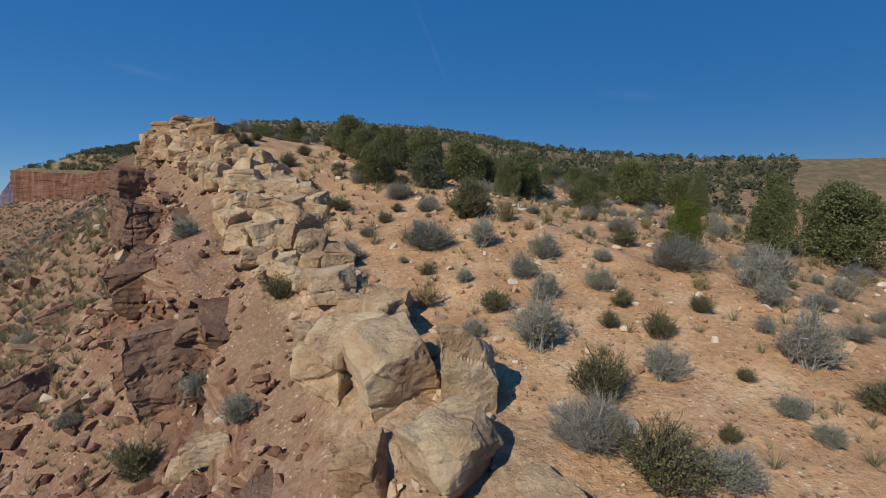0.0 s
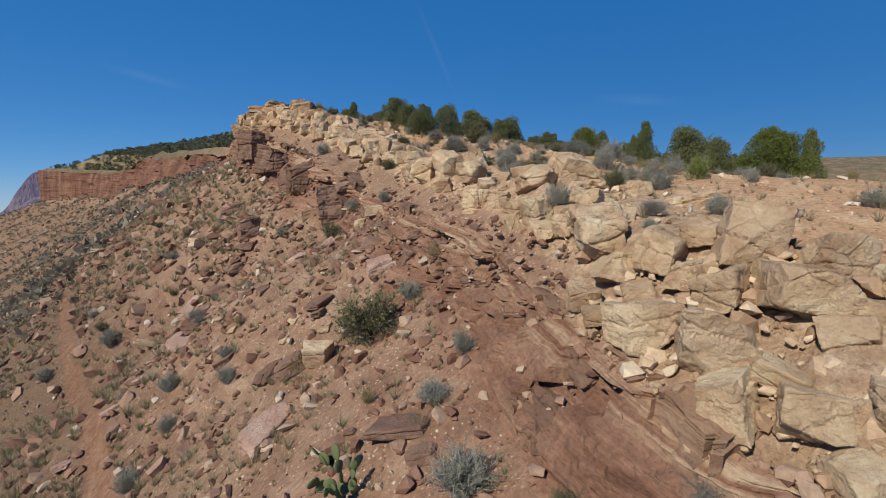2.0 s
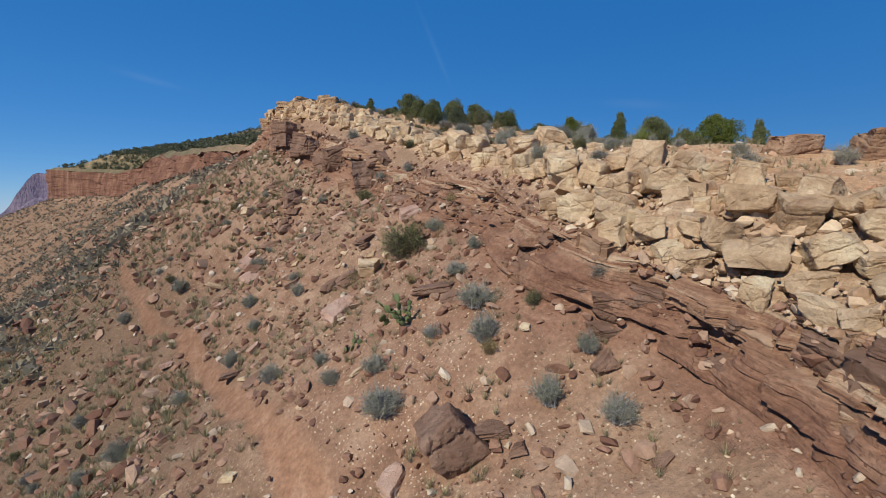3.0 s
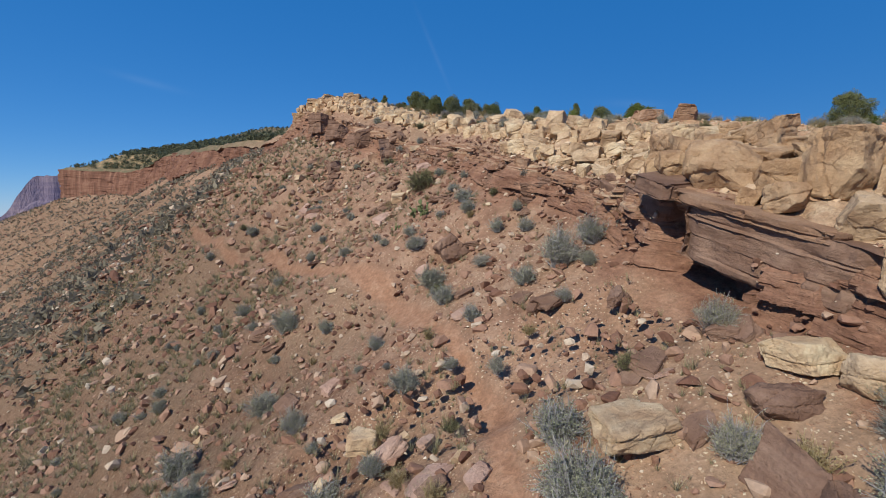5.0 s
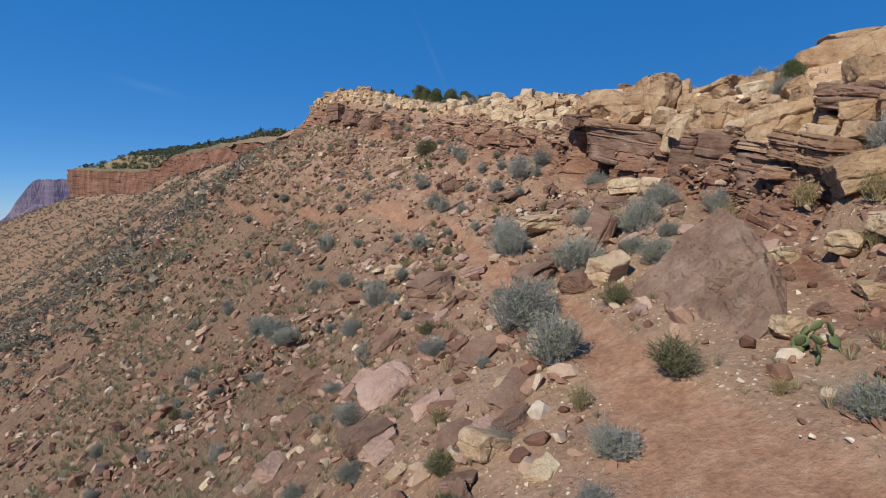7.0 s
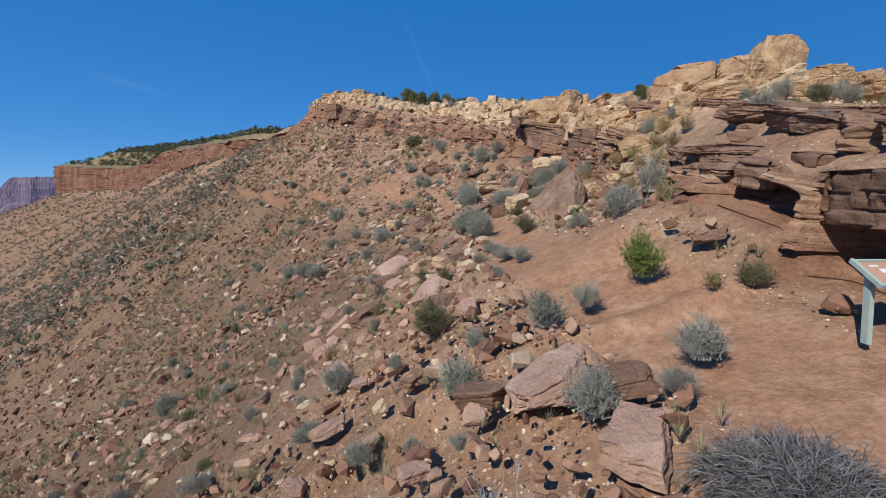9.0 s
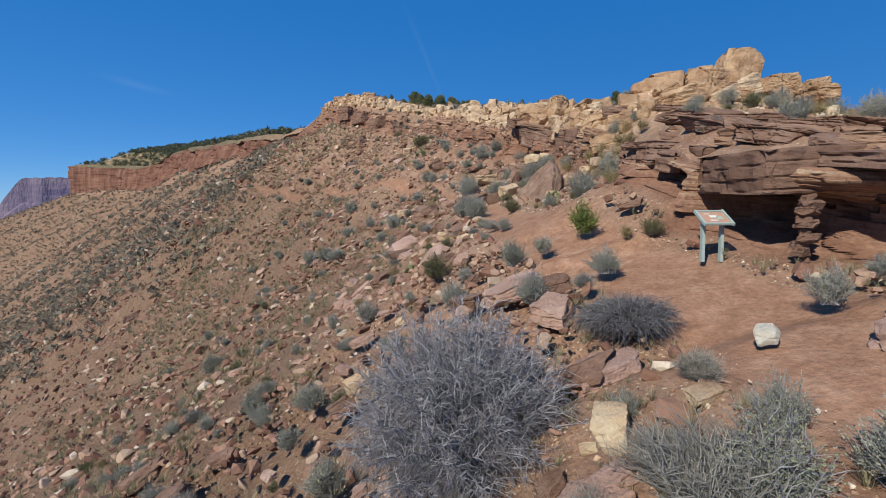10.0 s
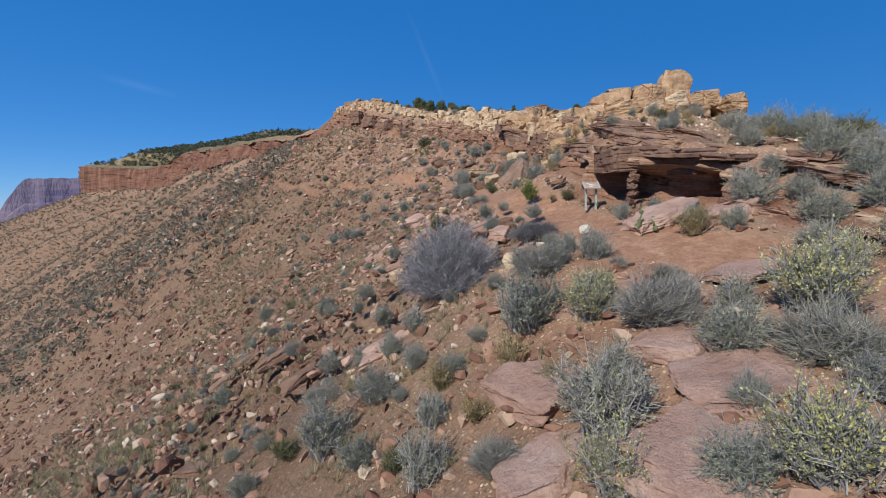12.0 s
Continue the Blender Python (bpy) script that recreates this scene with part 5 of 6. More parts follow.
def shrub(name, seed, leaf, stem, label, stems=46, leaves=900, size=0.055, tall=0.8, upright=0.5, tips_of=None):
    """A low desert shrub about one metre wide: a tangle of stems with leaves towards the outside."""
    r = random.Random(seed)
    wood, green, spray, heads = Tufts(), Tufts(), Tufts(), Tufts()
    tips = []
    for _ in range(stems):
        d = unit(r)
        d.z = abs(d.z) * 0.9 + upright * 0.5
        d.normalize()
        reach = 0.5 * r.uniform(0.75, 1.12) * (0.82 + 0.18 * math.sin(3 * math.atan2(d.y, d.x) + seed))
        start = Vector((r.gauss(0, 0.08), r.gauss(0, 0.08), -0.04))
        end = start * 0.8 + Vector((d.x * reach, d.y * reach, max(0.08, d.z * reach * 2 * tall)))
        mid = start.lerp(end, 0.5) + unit(r) * 0.06
        wood.strip([start, mid, end], 0.009 if leaf else 0.0055, 0.0025 if leaf else 0.0016)
        tips.append((start, mid, end))
        for _ in range(5 if leaf else 9):
            k = r.uniform(0.35, 0.95)
            p = start.lerp(mid, k * 2) if k < 0.5 else mid.lerp(end, k * 2 - 1)
            way = (end - start).normalized().lerp(unit(r), 0.55).normalized() * r.uniform(0.10, 0.26)
            way.z = abs(way.z)
            (wood if leaf else spray).strip([p, p + way * 0.55 + unit(r) * 0.03, p + way], 0.005 if leaf else 0.0032, 0.0014)
            tips.append((p, p + way * 0.5, p + way))
    if leaf:
        for _ in range(leaves):
            a, b, c = tips[r.randrange(len(tips))]
            k = r.uniform(0.1, 1.05)
            p = (a.lerp(b, k * 2) if k < 0.5 else b.lerp(c, k * 2 - 1)) + unit(r) * 0.018
            p.z = max(0.02, p.z)
            way = (c - a).normalized().lerp(unit(r), 0.42).normalized()
            bunch = heads if tips_of and p.length > r.uniform(0.2, 0.42) and r.random() < 0.85 else green
            bunch.leaf(p, way, way.cross(unit(r)).normalized(), size * r.uniform(0.6, 1.4), 0)
    ob = new(name, wood.mesh(name, stem))
    tagged(ob, label, "shrub")
    if leaf:
        part("foliage", green.mesh("foliage", leaf), ob)
        if tips_of:
            part("flowering_crown", heads.mesh("flowering_crown", tips_of), ob, "pale yellow seed heads")
    else:
        part("branchwork", spray.mesh("branchwork", stem), ob)
    ob.location = (0, 0, -300)
    return ob


SHRUBS = {
    "s": [shrub("sagebrush", 500 + n, SAGE, TWIG, "blue-grey sagebrush growing in the red dirt", 130, 7500, 0.023, 0.70 + 0.06 * n, 0.8) for n in range(4)],
    "p": [shrub("saltbush", 520 + n, PALE, TWIG, "pale silvery saltbush beside the slope", 130, 7000, 0.023, 0.8, 0.8) for n in range(2)],
    "g": [shrub("green_shrub", 530 + n, GREEN, BARK, "olive green desert shrub in dry soil", 120, 6500, 0.024, 0.7, 0.8) for n in range(3)],
    "d": [shrub("dry_shrub", 540 + n, None, GREY_TWIG, "leafless grey twiggy shrub", 260, 0, 0.05, 0.56) for n in range(3)],
    "y": [shrub("dry_grass_clump", 550 + n, STRAW, STRAW, "straw-coloured clump of dry bunchgrass", 60, 300, 0.05, 0.7, 1.2) for n in range(2)],
    "Y": [shrub("rabbitbrush", 560 + n, SAGE, TWIG, "rabbitbrush with pale yellow seed heads", 150, 7500, 0.024, 0.72, 0.9, YELLOW) for n in range(3)],
    "G": [shrub("bright_shrub", 570, BRIGHT, GREEN, "bright green bushy shrub beside the path", 90, 3600, 0.034, 0.75, 0.9)],
}


def plant(kind, x, y, size, r, squash=1.0):
    master = SHRUBS[kind][r.randrange(len(SHRUBS[kind]))]
    ob = copy_thing(master, Matrix())
    ob.matrix_basis = pose(x, y, float(surface(x, y)) + 0.02, r.uniform(-6, 6), r.uniform(-10, 4), r.uniform(0, 360)) @ Matrix.Diagonal((size, size, size * squash * r.uniform(0.85, 1.15), 1))
    ob["group"] = {"s": "sagebrush", "p": "saltbush", "g": "green shrubs", "d": "dry shrubs", "y": "bunchgrass", "Y": "rabbitbrush", "G": "bright shrubs"}[kind]
    return ob


# where the shrubs stand: x, y, width
PLANTED = [("d", [(-0.4, 12.0, 1.3), (1.7, 5.3, 1.0), (5.4, 14.2, 0.9), (5.4, 10.6, 1.4), (-1.6, 17.0, 1.0), (2.1, -7.3, 0.6), (5.1, -23.1, 1.1), (3.4, -25.3, 0.8), (4.3, -25.3, 0.6), (-16.1, -11.9, 1.5), (0.6, -33.7, 0.6), (2.0, -45.3, 0.6), (1.7, -41.3, 0.5), (7.0, -37.0, 0.9)]),
           ("d", [(2.66, -51.1, 1.35), (4.05, -53.6, 1.15), (-0.67, -52.9, 0.8), (-4.87, -46.9, 0.9), (1.25, -47.2, 1.2), (1.0, -46.6, 0.8), (3.3, -50.6, 0.7)]),
           ("g", [(0.8, 14.0, 1.5), (2.2, 6.3, 0.9), (3.7, 7.9, 0.6), (3.5, 9.0, 0.5), (3.0, 8.3, 0.4), (3.4, 5.3, 0.3), (4.8, 8.6, 0.45), (4.4, 6.6, 0.3), (1.0, 9.0, 0.7), (2.3, 4.6, 1.0), (-3.7, 10.5, 0.8), (-6.2, 8.8, 1.0), (0.7, -6.4, 0.5)]),
           ("g", [(2.3, -19.5, 0.65), (2.0, -27.9, 0.75), (1.8, -30.9, 0.8), (4.2, -39.1, 0.6), (-1.5, -36.5, 1.0), (14.0, -42.0, 1.7), (14.8, -41.5, 1.9), (13.3, -42.4, 1.3), (11.0, -44.4, 1.0), (12.4, -40.6, 1.0), (-5.6, -48.2, 0.7)]),
           ("s", [(1.6, 7.7, 1.05), (3.3, 6.8, 0.75), (3.3, 9.8, 0.7), (6.7, 9.6, 1.2), (5.5, 7.8, 0.4), (5.5, 6.9, 0.95), (4.5, 5.8, 0.45), (4.6, 5.3, 0.4), (1.8, 10.4, 0.75), (3.0, 4.6, 0.7), (2.5, 11.5, 0.85), (1.0, 11.9, 0.85), (-2.3, 11.3, 0.7), (-7.8, 14.2, 1.0)]),
           ("s", [(-5.4, 9.7, 0.7), (-3.6, 7.8, 0.7), (-9.2, 10.9, 0.7), (2.0, -0.2, 0.8), (-0.6, -2.4, 0.55), (-2.0, 1.4, 0.8), (-10.8, 3.4, 0.8), (-8.1, 2.1, 0.7), (-18.5, 11.2, 1.2), (-12.4, 8.3, 0.9), (3.1, -3.2, 0.3), (4.8, -2.6, 0.6), (-0.7, -5.4, 1.1), (-1.9, -5.6, 0.6)]),
           ("s", [(-0.6, -6.7, 0.9), (-3.5, -5.8, 0.75), (-4.9, -5.2, 0.65), (-1.2, -3.3, 0.75), (-10.4, 0.4, 0.8), (-7.4, -3.1, 0.8), (1.6, -8.0, 0.6), (-14.2, -1.1, 1.1), (2.0, -24.8, 1.6), (0.7, -22.3, 1.25), (0.5, -20.6, 1.3), (3.0, -22.2, 0.9), (-4.5, -19.5, 1.05), (-2.9, -16.4, 0.95)]),
           ("s", [(-9.0, -11.6, 1.5), (-12.2, -12.3, 1.6), (-8.7, -17.2, 1.1), (-3.5, -18.9, 0.7), (-6.7, -14.9, 1.0), (-2.3, -10.0, 1.3), (-1.8, -12.3, 1.05), (-3.1, -7.1, 1.1), (3.3, -13.5, 1.3), (0.9, -14.1, 0.95), (4.2, -19.5, 1.0), (-9.7, -6.8, 1.4), (0.0, -27.0, 1.4), (0.4, -29.3, 1.15)]),
           ("s", [(3.5, -26.5, 1.0), (5.9, -24.8, 0.8), (4.2, -23.9, 1.2), (5.4, -22.4, 0.8), (-4.1, -24.3, 0.85), (-9.3, -16.8, 1.1), (0.5, -32.0, 0.7), (3.0, -32.9, 0.65), (-4.4, -20.3, 1.1), (-10.1, -15.4, 1.5), (-4.7, -40.0, 0.9), (-7.2, -37.4, 0.9), (-15.0, -23.9, 1.5), (0.6, -38.5, 0.8)]),
           ("s", [(1.5, -38.3, 0.65), (-4.1, -44.9, 0.75), (4.7, -44.2, 0.7), (7.8, -46.1, 1.2), (8.2, -48.2, 1.0), (-3.6, -43.1, 1.0), (11.5, -41.5, 1.5), (12.5, -42.0, 1.8), (10.4, -36.0, 1.0), (8.2, -33.5, 0.9), (9.6, -43.2, 1.0), (10.4, -45.6, 1.2), (8.9, -45.4, 0.9), (12.6, -44.6, 1.1)]),
           ("s", [(11.6, -39.5, 0.9), (13.5, -38.0, 1.0), (9.7, -36.5, 0.8), (8.6, -47.0, 0.8), (9.8, -47.6, 1.0), (10.9, -46.8, 0.9), (7.2, -49.4, 0.8), (11.6, -48.4, 1.1), (7.3, -28.2, 0.9), (4.6, -32.0, 0.9), (5.3, -32.8, 1.1), (8.2, -28.6, 0.8), (0.43, -49.4, 1.35), (3.26, -52.6, 1.0)]),
           ("s", [(0.87, -53.3, 1.3), (-1.72, -50.7, 0.7), (-4.39, -49.2, 1.2), (-3.35, -50.4, 0.7), (-1.95, -52.1, 0.85), (-3.18, -48.5, 0.95), (-2.18, -48.2, 0.65), (1.59, -47.3, 0.9), (-1.27, -49.4, 0.65), (6.37, -47.6, 0.6), (1.2, -53.0, 0.9), (3.9, -51.6, 0.7), (-2.9, -46.9, 0.7), (5.6, -46.9, 0.6)]),
           ("p", [(3.8, -24.3, 1.2), (2.1, -13.9, 1.5), (0.4, -22.1, 1.3), (0.9, -34.5, 0.6), (0.6, -41.3, 0.8), (2.4, -40.7, 0.85), (0.4, -26.7, 1.4), (3.9, -34.2, 1.3), (6.0, -43.7, 0.6), (12.0, -43.2, 1.2), (13.9, -35.0, 1.1), (15.6, -33.0, 1.2), (17.6, -31.0, 1.2), (19.5, -28.5, 1.4)]),
           ("p", [(13.2, -27.5, 1.1), (16.8, -26.2, 1.3), (20.6, -25.2, 1.3), (9.2, -48.8, 0.9), (10.6, -49.6, 1.0), (1.71, -55.2, 0.75), (2.6, -47.6, 0.8)]),
           ("y", [(-5.4, 0.8, 0.65), (-1.3, 1.9, 0.7), (-0.5, -7.1, 0.6), (5.6, -25.8, 0.7), (6.2, -27.6, 0.8), (4.4, -35.6, 0.7), (3.6, -38.9, 0.5), (6.4, -29.0, 0.6), (11.0, -42.2, 0.9), (14.6, -29.5, 1.0), (18.0, -27.4, 1.1), (21.8, -24.6, 1.1), (6.3, -29.2, 0.8), (6.9, -29.8, 0.9)]),
           ("y", [(6.1, -30.3, 0.7), (7.5, -29.0, 0.9), (7.0, -30.7, 0.8), (5.7, -29.9, 0.6), (7.8, -30.1, 0.8), (6.6, -28.4, 0.7), (5.4, -31.2, 0.7), (6.2, -31.4, 0.8), (-0.06, -50.4, 0.8), (5.4, -47.4, 1.0), (-1.54, -49.7, 0.75), (-0.9, -51.4, 0.6), (0.5, -51.6, 0.5), (-3.9, -47.6, 0.6)]),
           ("Y", [(6.6, -50.9, 0.9), (8.4, -50.4, 1.0), (1.63, -50.1, 0.95), (4.91, -52.2, 1.25), (2.42, -55.5, 0.95), (0.64, -54.4, 0.85), (2.0, -49.6, 0.8)]),
           ("G", [(2.8, -37.8, 0.95), (6.7, 1.8, 0.85)])]
pr = random.Random(99)
spots = []
for kind, where in PLANTED:
    for x, y, w in where:
        plant(kind, x, y, w * (1.38 if y < -45.5 else 1.08), pr, 1.25 if kind in "YG" else 1.05)
        spots.append((x, y))


def wild(count, x0, x1, y0, y1, upland_side, kinds, sizes):
    """More shrubs of the same kinds, spread as they grow by themselves."""
    done = 0
    for _ in range(count * 6):
        if done >= count:
            break
        x, y = pr.uniform(x0, x1), pr.uniform(y0, y1)
        fx, rx = float(along(SECTION, 1, y)), float(along(SECTION, 5, y))
        if (x < rx + 0.5 if upland_side else x > fx - 0.6) or float(trail_mask(x, y)) > 0.05 or (-3.5 < x < 0.3 and y < -52):
            continue
        if any((x - a) ** 2 + (y - b) ** 2 < 0.8 for a, b in spots):
            continue
        spots.append((x, y))
        plant(kinds[pr.randrange(len(kinds))], x, y, pr.uniform(*sizes), pr)
        done += 1


wild(130, -4, 22, -40, 32, True, "sssgdpy", (0.4, 1.0))
wild(90, -2, 22, 0, 34, True, "sssgdpy", (0.35, 0.9))
wild(120, -2, 14, 1, 22, True, "sgyydgs", (0.2, 0.55))
wild(90, -13, 8, 14, 42, True, "sggydg", (0.5, 1.1))
wild(130, -26, 5, -50, 22, False, "ssssggdpy", (0.4, 1.0))
wild(170, -16, 3, -57, -14, False, "sssdpygy", (0.3, 0.75))
wild(45, -7, 4, -56, -45, False, "sssspydg", (0.45, 0.95))


# the large dead bush, the flattened dead one and the big broom-like bush
def tangle(name, seed, material, label, spread, high, stems, fine, leaf=None):
    r = random.Random(seed)
    wood, green, twigs = Tufts(), Tufts(), Tufts()
    for _ in range(stems):
        d = unit(r)
        d.z = abs(d.z) * 0.9 + 0.18
        d.normalize()
        reach = r.uniform(0.6, 1.0)
        end = Vector((d.x * reach * spread, d.y * reach * spread, d.z * reach * high))
        start = Vector((r.uniform(-0.1, 0.1), r.uniform(-0.1, 0.1), -0.1))
        a, b = start.lerp(end, 0.33) + unit(r) * 0.1 + Vector((0, 0, 0.12)), start.lerp(end, 0.68) + unit(r) * 0.1 + Vector((0, 0, 0.1))
        wood.strip([start, a, b, end], 0.017, 0.005)
        for _ in range(fine):
            k = r.uniform(0.25, 1.0)
            p = start.lerp(a, k * 3) if k < 0.33 else a.lerp(b, (k - 0.33) * 3) if k < 0.66 else b.lerp(end, (k - 0.66) * 3)
            way = (end - start).normalized().lerp(unit(r), 0.5).normalized() * r.uniform(0.15, 0.42)
            q = p + way * 0.5 + unit(r) * 0.04
            twigs.strip([p, q, p + way + Vector((0, 0, -0.10))], 0.0055, 0.0022)
            if leaf and r.random() < 0.8:
                for _ in range(2):
                    t2 = way.normalized().lerp(unit(r), 0.4).normalized()
                    green.leaf(p + way * r.uniform(0.5, 1.1), t2, t2.cross(unit(r)).normalized(), r.uniform(0.05, 0.11), 0)
    ob = new(name, wood.mesh(name, material))
    tagged(ob, label, "shrub")
    part("branchwork", twigs.mesh("branchwork", material), ob)
    if leaf:
        part("foliage", green.mesh("foliage", leaf), ob)
    return ob


dead = tangle("dead_bush", 801, TWIG, "large grey dead bush of tangled twigs", 2.05, 2.8, 780, 34)
dead.matrix_world = pose(-1.1, -44.3, float(surface(-1.1, -44.3)) - 0.1, 0, -6, 30)
low = tangle("dead_bush", 802, DARK_TWIG, "flattened grey dead bush on bare dirt", 0.95, 0.3, 300, 16)
low.matrix_world = pose(1.95, -43.05, float(surface(1.95, -43.05)), 0, -6, 0)
broom = tangle("broom_bush", 803, BARK, "large olive broom-like bush on the red slope", 1.1, 1.4, 170, 11, GREEN)
broom.matrix_world = pose(-3.1, 0.5, float(surface(-3.1, 0.5)), 0, -8, 0)


def cactus(name, seed):
    """A prickly pear: flat pads growing out of one another."""
    r = random.Random(seed)
    base = new(name)
    tagged(base, "dull green prickly pear cactus with flat pads", "cactus", "prickly pears")
    pads = []
    for n in range(16):
        root, up_way = (Vector((r.uniform(-0.35, 0.35), r.uniform(-0.35, 0.35), -0.02)), Vector((r.uniform(-0.5, 0.5), r.uniform(-0.5, 0.5), 1)).normalized())
        if n > 6:
            q, uq = pads[r.randrange(len(pads))]
            root, up_way = q, (uq + unit(r) * 0.5).normalized()
        bm = bmesh.new()
        bmesh.ops.create_uvsphere(bm, u_segments=10, v_segments=6, radius=1)
        side = up_way.cross(unit(r)).normalized()
        thick = up_way.cross(side)
        h, w = r.uniform(0.13, 0.2), r.uniform(0.07, 0.1)
        for v in bm.verts:
            x, y, z = v.co
            v.co = root + up_way * (z * h * 0.5 + h * 0.5) + side * x * w * (0.85 + 0.2 * z) + thick * y * 0.018
        me = bpy.data.meshes.new("pad")
        bm.to_mesh(me)
        bm.free()
        me.materials.append(CACTUS)
        me.polygons.foreach_set("use_smooth", [True] * len(me.polygons))
        part("pad", me, base)
        pads.append((root + up_way * h * 0.92, up_way))
    return base


for n, (x, y, s) in enumerate([(-3.4, -4.0, 1.6), (-2.7, -4.3, 1.2), (3.4, -31.6, 1.1), (-1.9, -32.9, 1.0), (-2.5, -33.3, 1.0), (4.5, -46.5, 1.0), (-4.3, -4.4, 1.1)]):
    ob = cactus("prickly_pear", 900 + n)
    ob.matrix_world = pose(x, y, float(surface(x, y)), 0, -10, 40 * n) @ Matrix.Scale(s, 4)


def grass():
    """Dry tufts over the slopes and the upland."""
    xs, ys = slope_places(24000, -40, 7, -58, 34)
    keep = fbm(xs * 0.16, ys * 0.16, 401) + nr.uniform(-0.6, 0.6, len(xs)) > -0.05
    xs, ys = xs[keep], ys[keep]
    ux, uy = slope_places(3600, -6, 20, -50, 30, "upland")
    xs, ys = np.concatenate([xs, ux]), np.concatenate([ys, uy])
    count, blades = len(xs), 30
    zs = surface(xs, ys)
    size = (0.12 + 0.36 * nr.uniform(0, 1, count) ** 1.5) * np.where(xs < -12, 1.3, np.where(xs > -1, 0.75, 1.0))
    a = nr.uniform(0, 2 * np.pi, (count, blades))
    leanx, leany = np.cos(a), np.sin(a)
    reach = nr.uniform(0.15, 0.95, (count, blades)) * size[:, None]
    high = nr.uniform(0.55, 1.1, (count, blades)) * size[:, None]
    foot = nr.uniform(0, 0.12, (count, blades)) * size[:, None]
    w = size[:, None] * np.where((xs > -9) & (ys < 12), 0.014, 0.026)[:, None]
    c = np.stack([xs, ys, zs + 0.01], -1)[:, None]
    up0 = np.stack([leanx * foot - leany * w, leany * foot + leanx * w, 0 * a], -1)
    up1 = np.stack([leanx * foot + leany * w, leany * foot - leanx * w, 0 * a], -1)
    tip = np.stack([leanx * reach, leany * reach, high], -1)
    v = np.stack([c + up0, c + up1, c + tip], 2).reshape(-1, 3)
    f = np.arange(len(v)).reshape(-1, 3)
    ob = new("dry_grass", from_arrays("dry_grass", v, f, DRYGRASS))
    tagged(ob, "thin dry grass tufts scattered over the hillside", "grass", kind="stuff")


DRYGRASS = leaf_material("dry and grey-green grass", ((0.0, (0.22, 0.19, 0.11)), (0.4, (0.32, 0.275, 0.165)), (0.75, (0.44, 0.375, 0.235)), (1.0, (0.31, 0.29, 0.19))))
grass()


def far_brush():
    """Small shrubs on the far slope, too many to count."""
    xs, ys = slope_places(6000, -110, -14, -45, 120)
    keep = fbm(xs * 0.1, ys * 0.1, 431) + nr.uniform(-0.5, 0.5, len(xs)) > 0.75 * smooth(-45, -14, xs) - 0.1
    xs, ys = xs[keep], ys[keep]
    n, k = len(xs), 30
    size = 0.3 + 0.6 * nr.uniform(0, 1, n) ** 1.5
    d = nr.normal(size=(n, k, 3))
    d /= np.linalg.norm(d, axis=2)[:, :, None]
    d[:, :, 2] = np.abs(d[:, :, 2])
    p = d * nr.uniform(0.25, 0.55, (n, k, 1)) * size[:, None, None] * np.array([1, 1, 0.9]) + np.stack([xs, ys, surface(xs, ys) + 0.03], -1)[:, None]
    e1, e2 = nr.normal(size=(n, k, 3)), nr.normal(size=(n, k, 3))
    s = size[:, None, None] * 0.10
    v = np.stack([p + e1 * s, p + e2 * s, p - (e1 + e2) * s * 0.7], 2).reshape(-1, 3)
    ob = new("far_brush", from_arrays("far_brush", v, np.arange(len(v)).reshape(-1, 3), FARBRUSH))
    tagged(ob, "small grey-green shrubs dotted over the far slope", "shrubs", kind="stuff")


def distant_brush():
    """Scrub on the distant hillside below the cliff, too far to count."""
    xs, ys = slope_places(26000, -360, -30, 10, 360)
    n, k = len(xs), 12
    size = nr.uniform(0.7, 2.0, n)
    d = nr.normal(size=(n, k, 3))
    d /= np.linalg.norm(d, axis=2)[:, :, None]
    p = d * 0.4 * size[:, None, None] * np.array([1, 1, 0.6]) + np.stack([xs, ys, surface(xs, ys) + 0.25 * size], -1)[:, None]
    e1, e2 = nr.normal(size=(n, k, 3)), nr.normal(size=(n, k, 3))
    s = size[:, None, None] * 0.16
    v = np.stack([p + e1 * s, p + e2 * s, p - (e1 + e2) * s * 0.7], 2).reshape(-1, 3)
    ob = new("distant_brush", from_arrays("distant_brush", v, np.arange(len(v)).reshape(-1, 3), FARBRUSH))
    tagged(ob, "grey-green scrub spread over the distant hillside", "shrubs", kind="stuff")


FARBRUSH = leaf_material("far brush", ((0.0, (0.16, 0.138, 0.10)), (0.5, (0.24, 0.208, 0.152)), (1.0, (0.34, 0.29, 0.215))))
FARWOOD = leaf_material("far juniper crowns", ((0.0, (0.07, 0.078, 0.048)), (0.5, (0.115, 0.122, 0.075)), (1.0, (0.175, 0.178, 0.11))))
far_brush()
distant_brush()


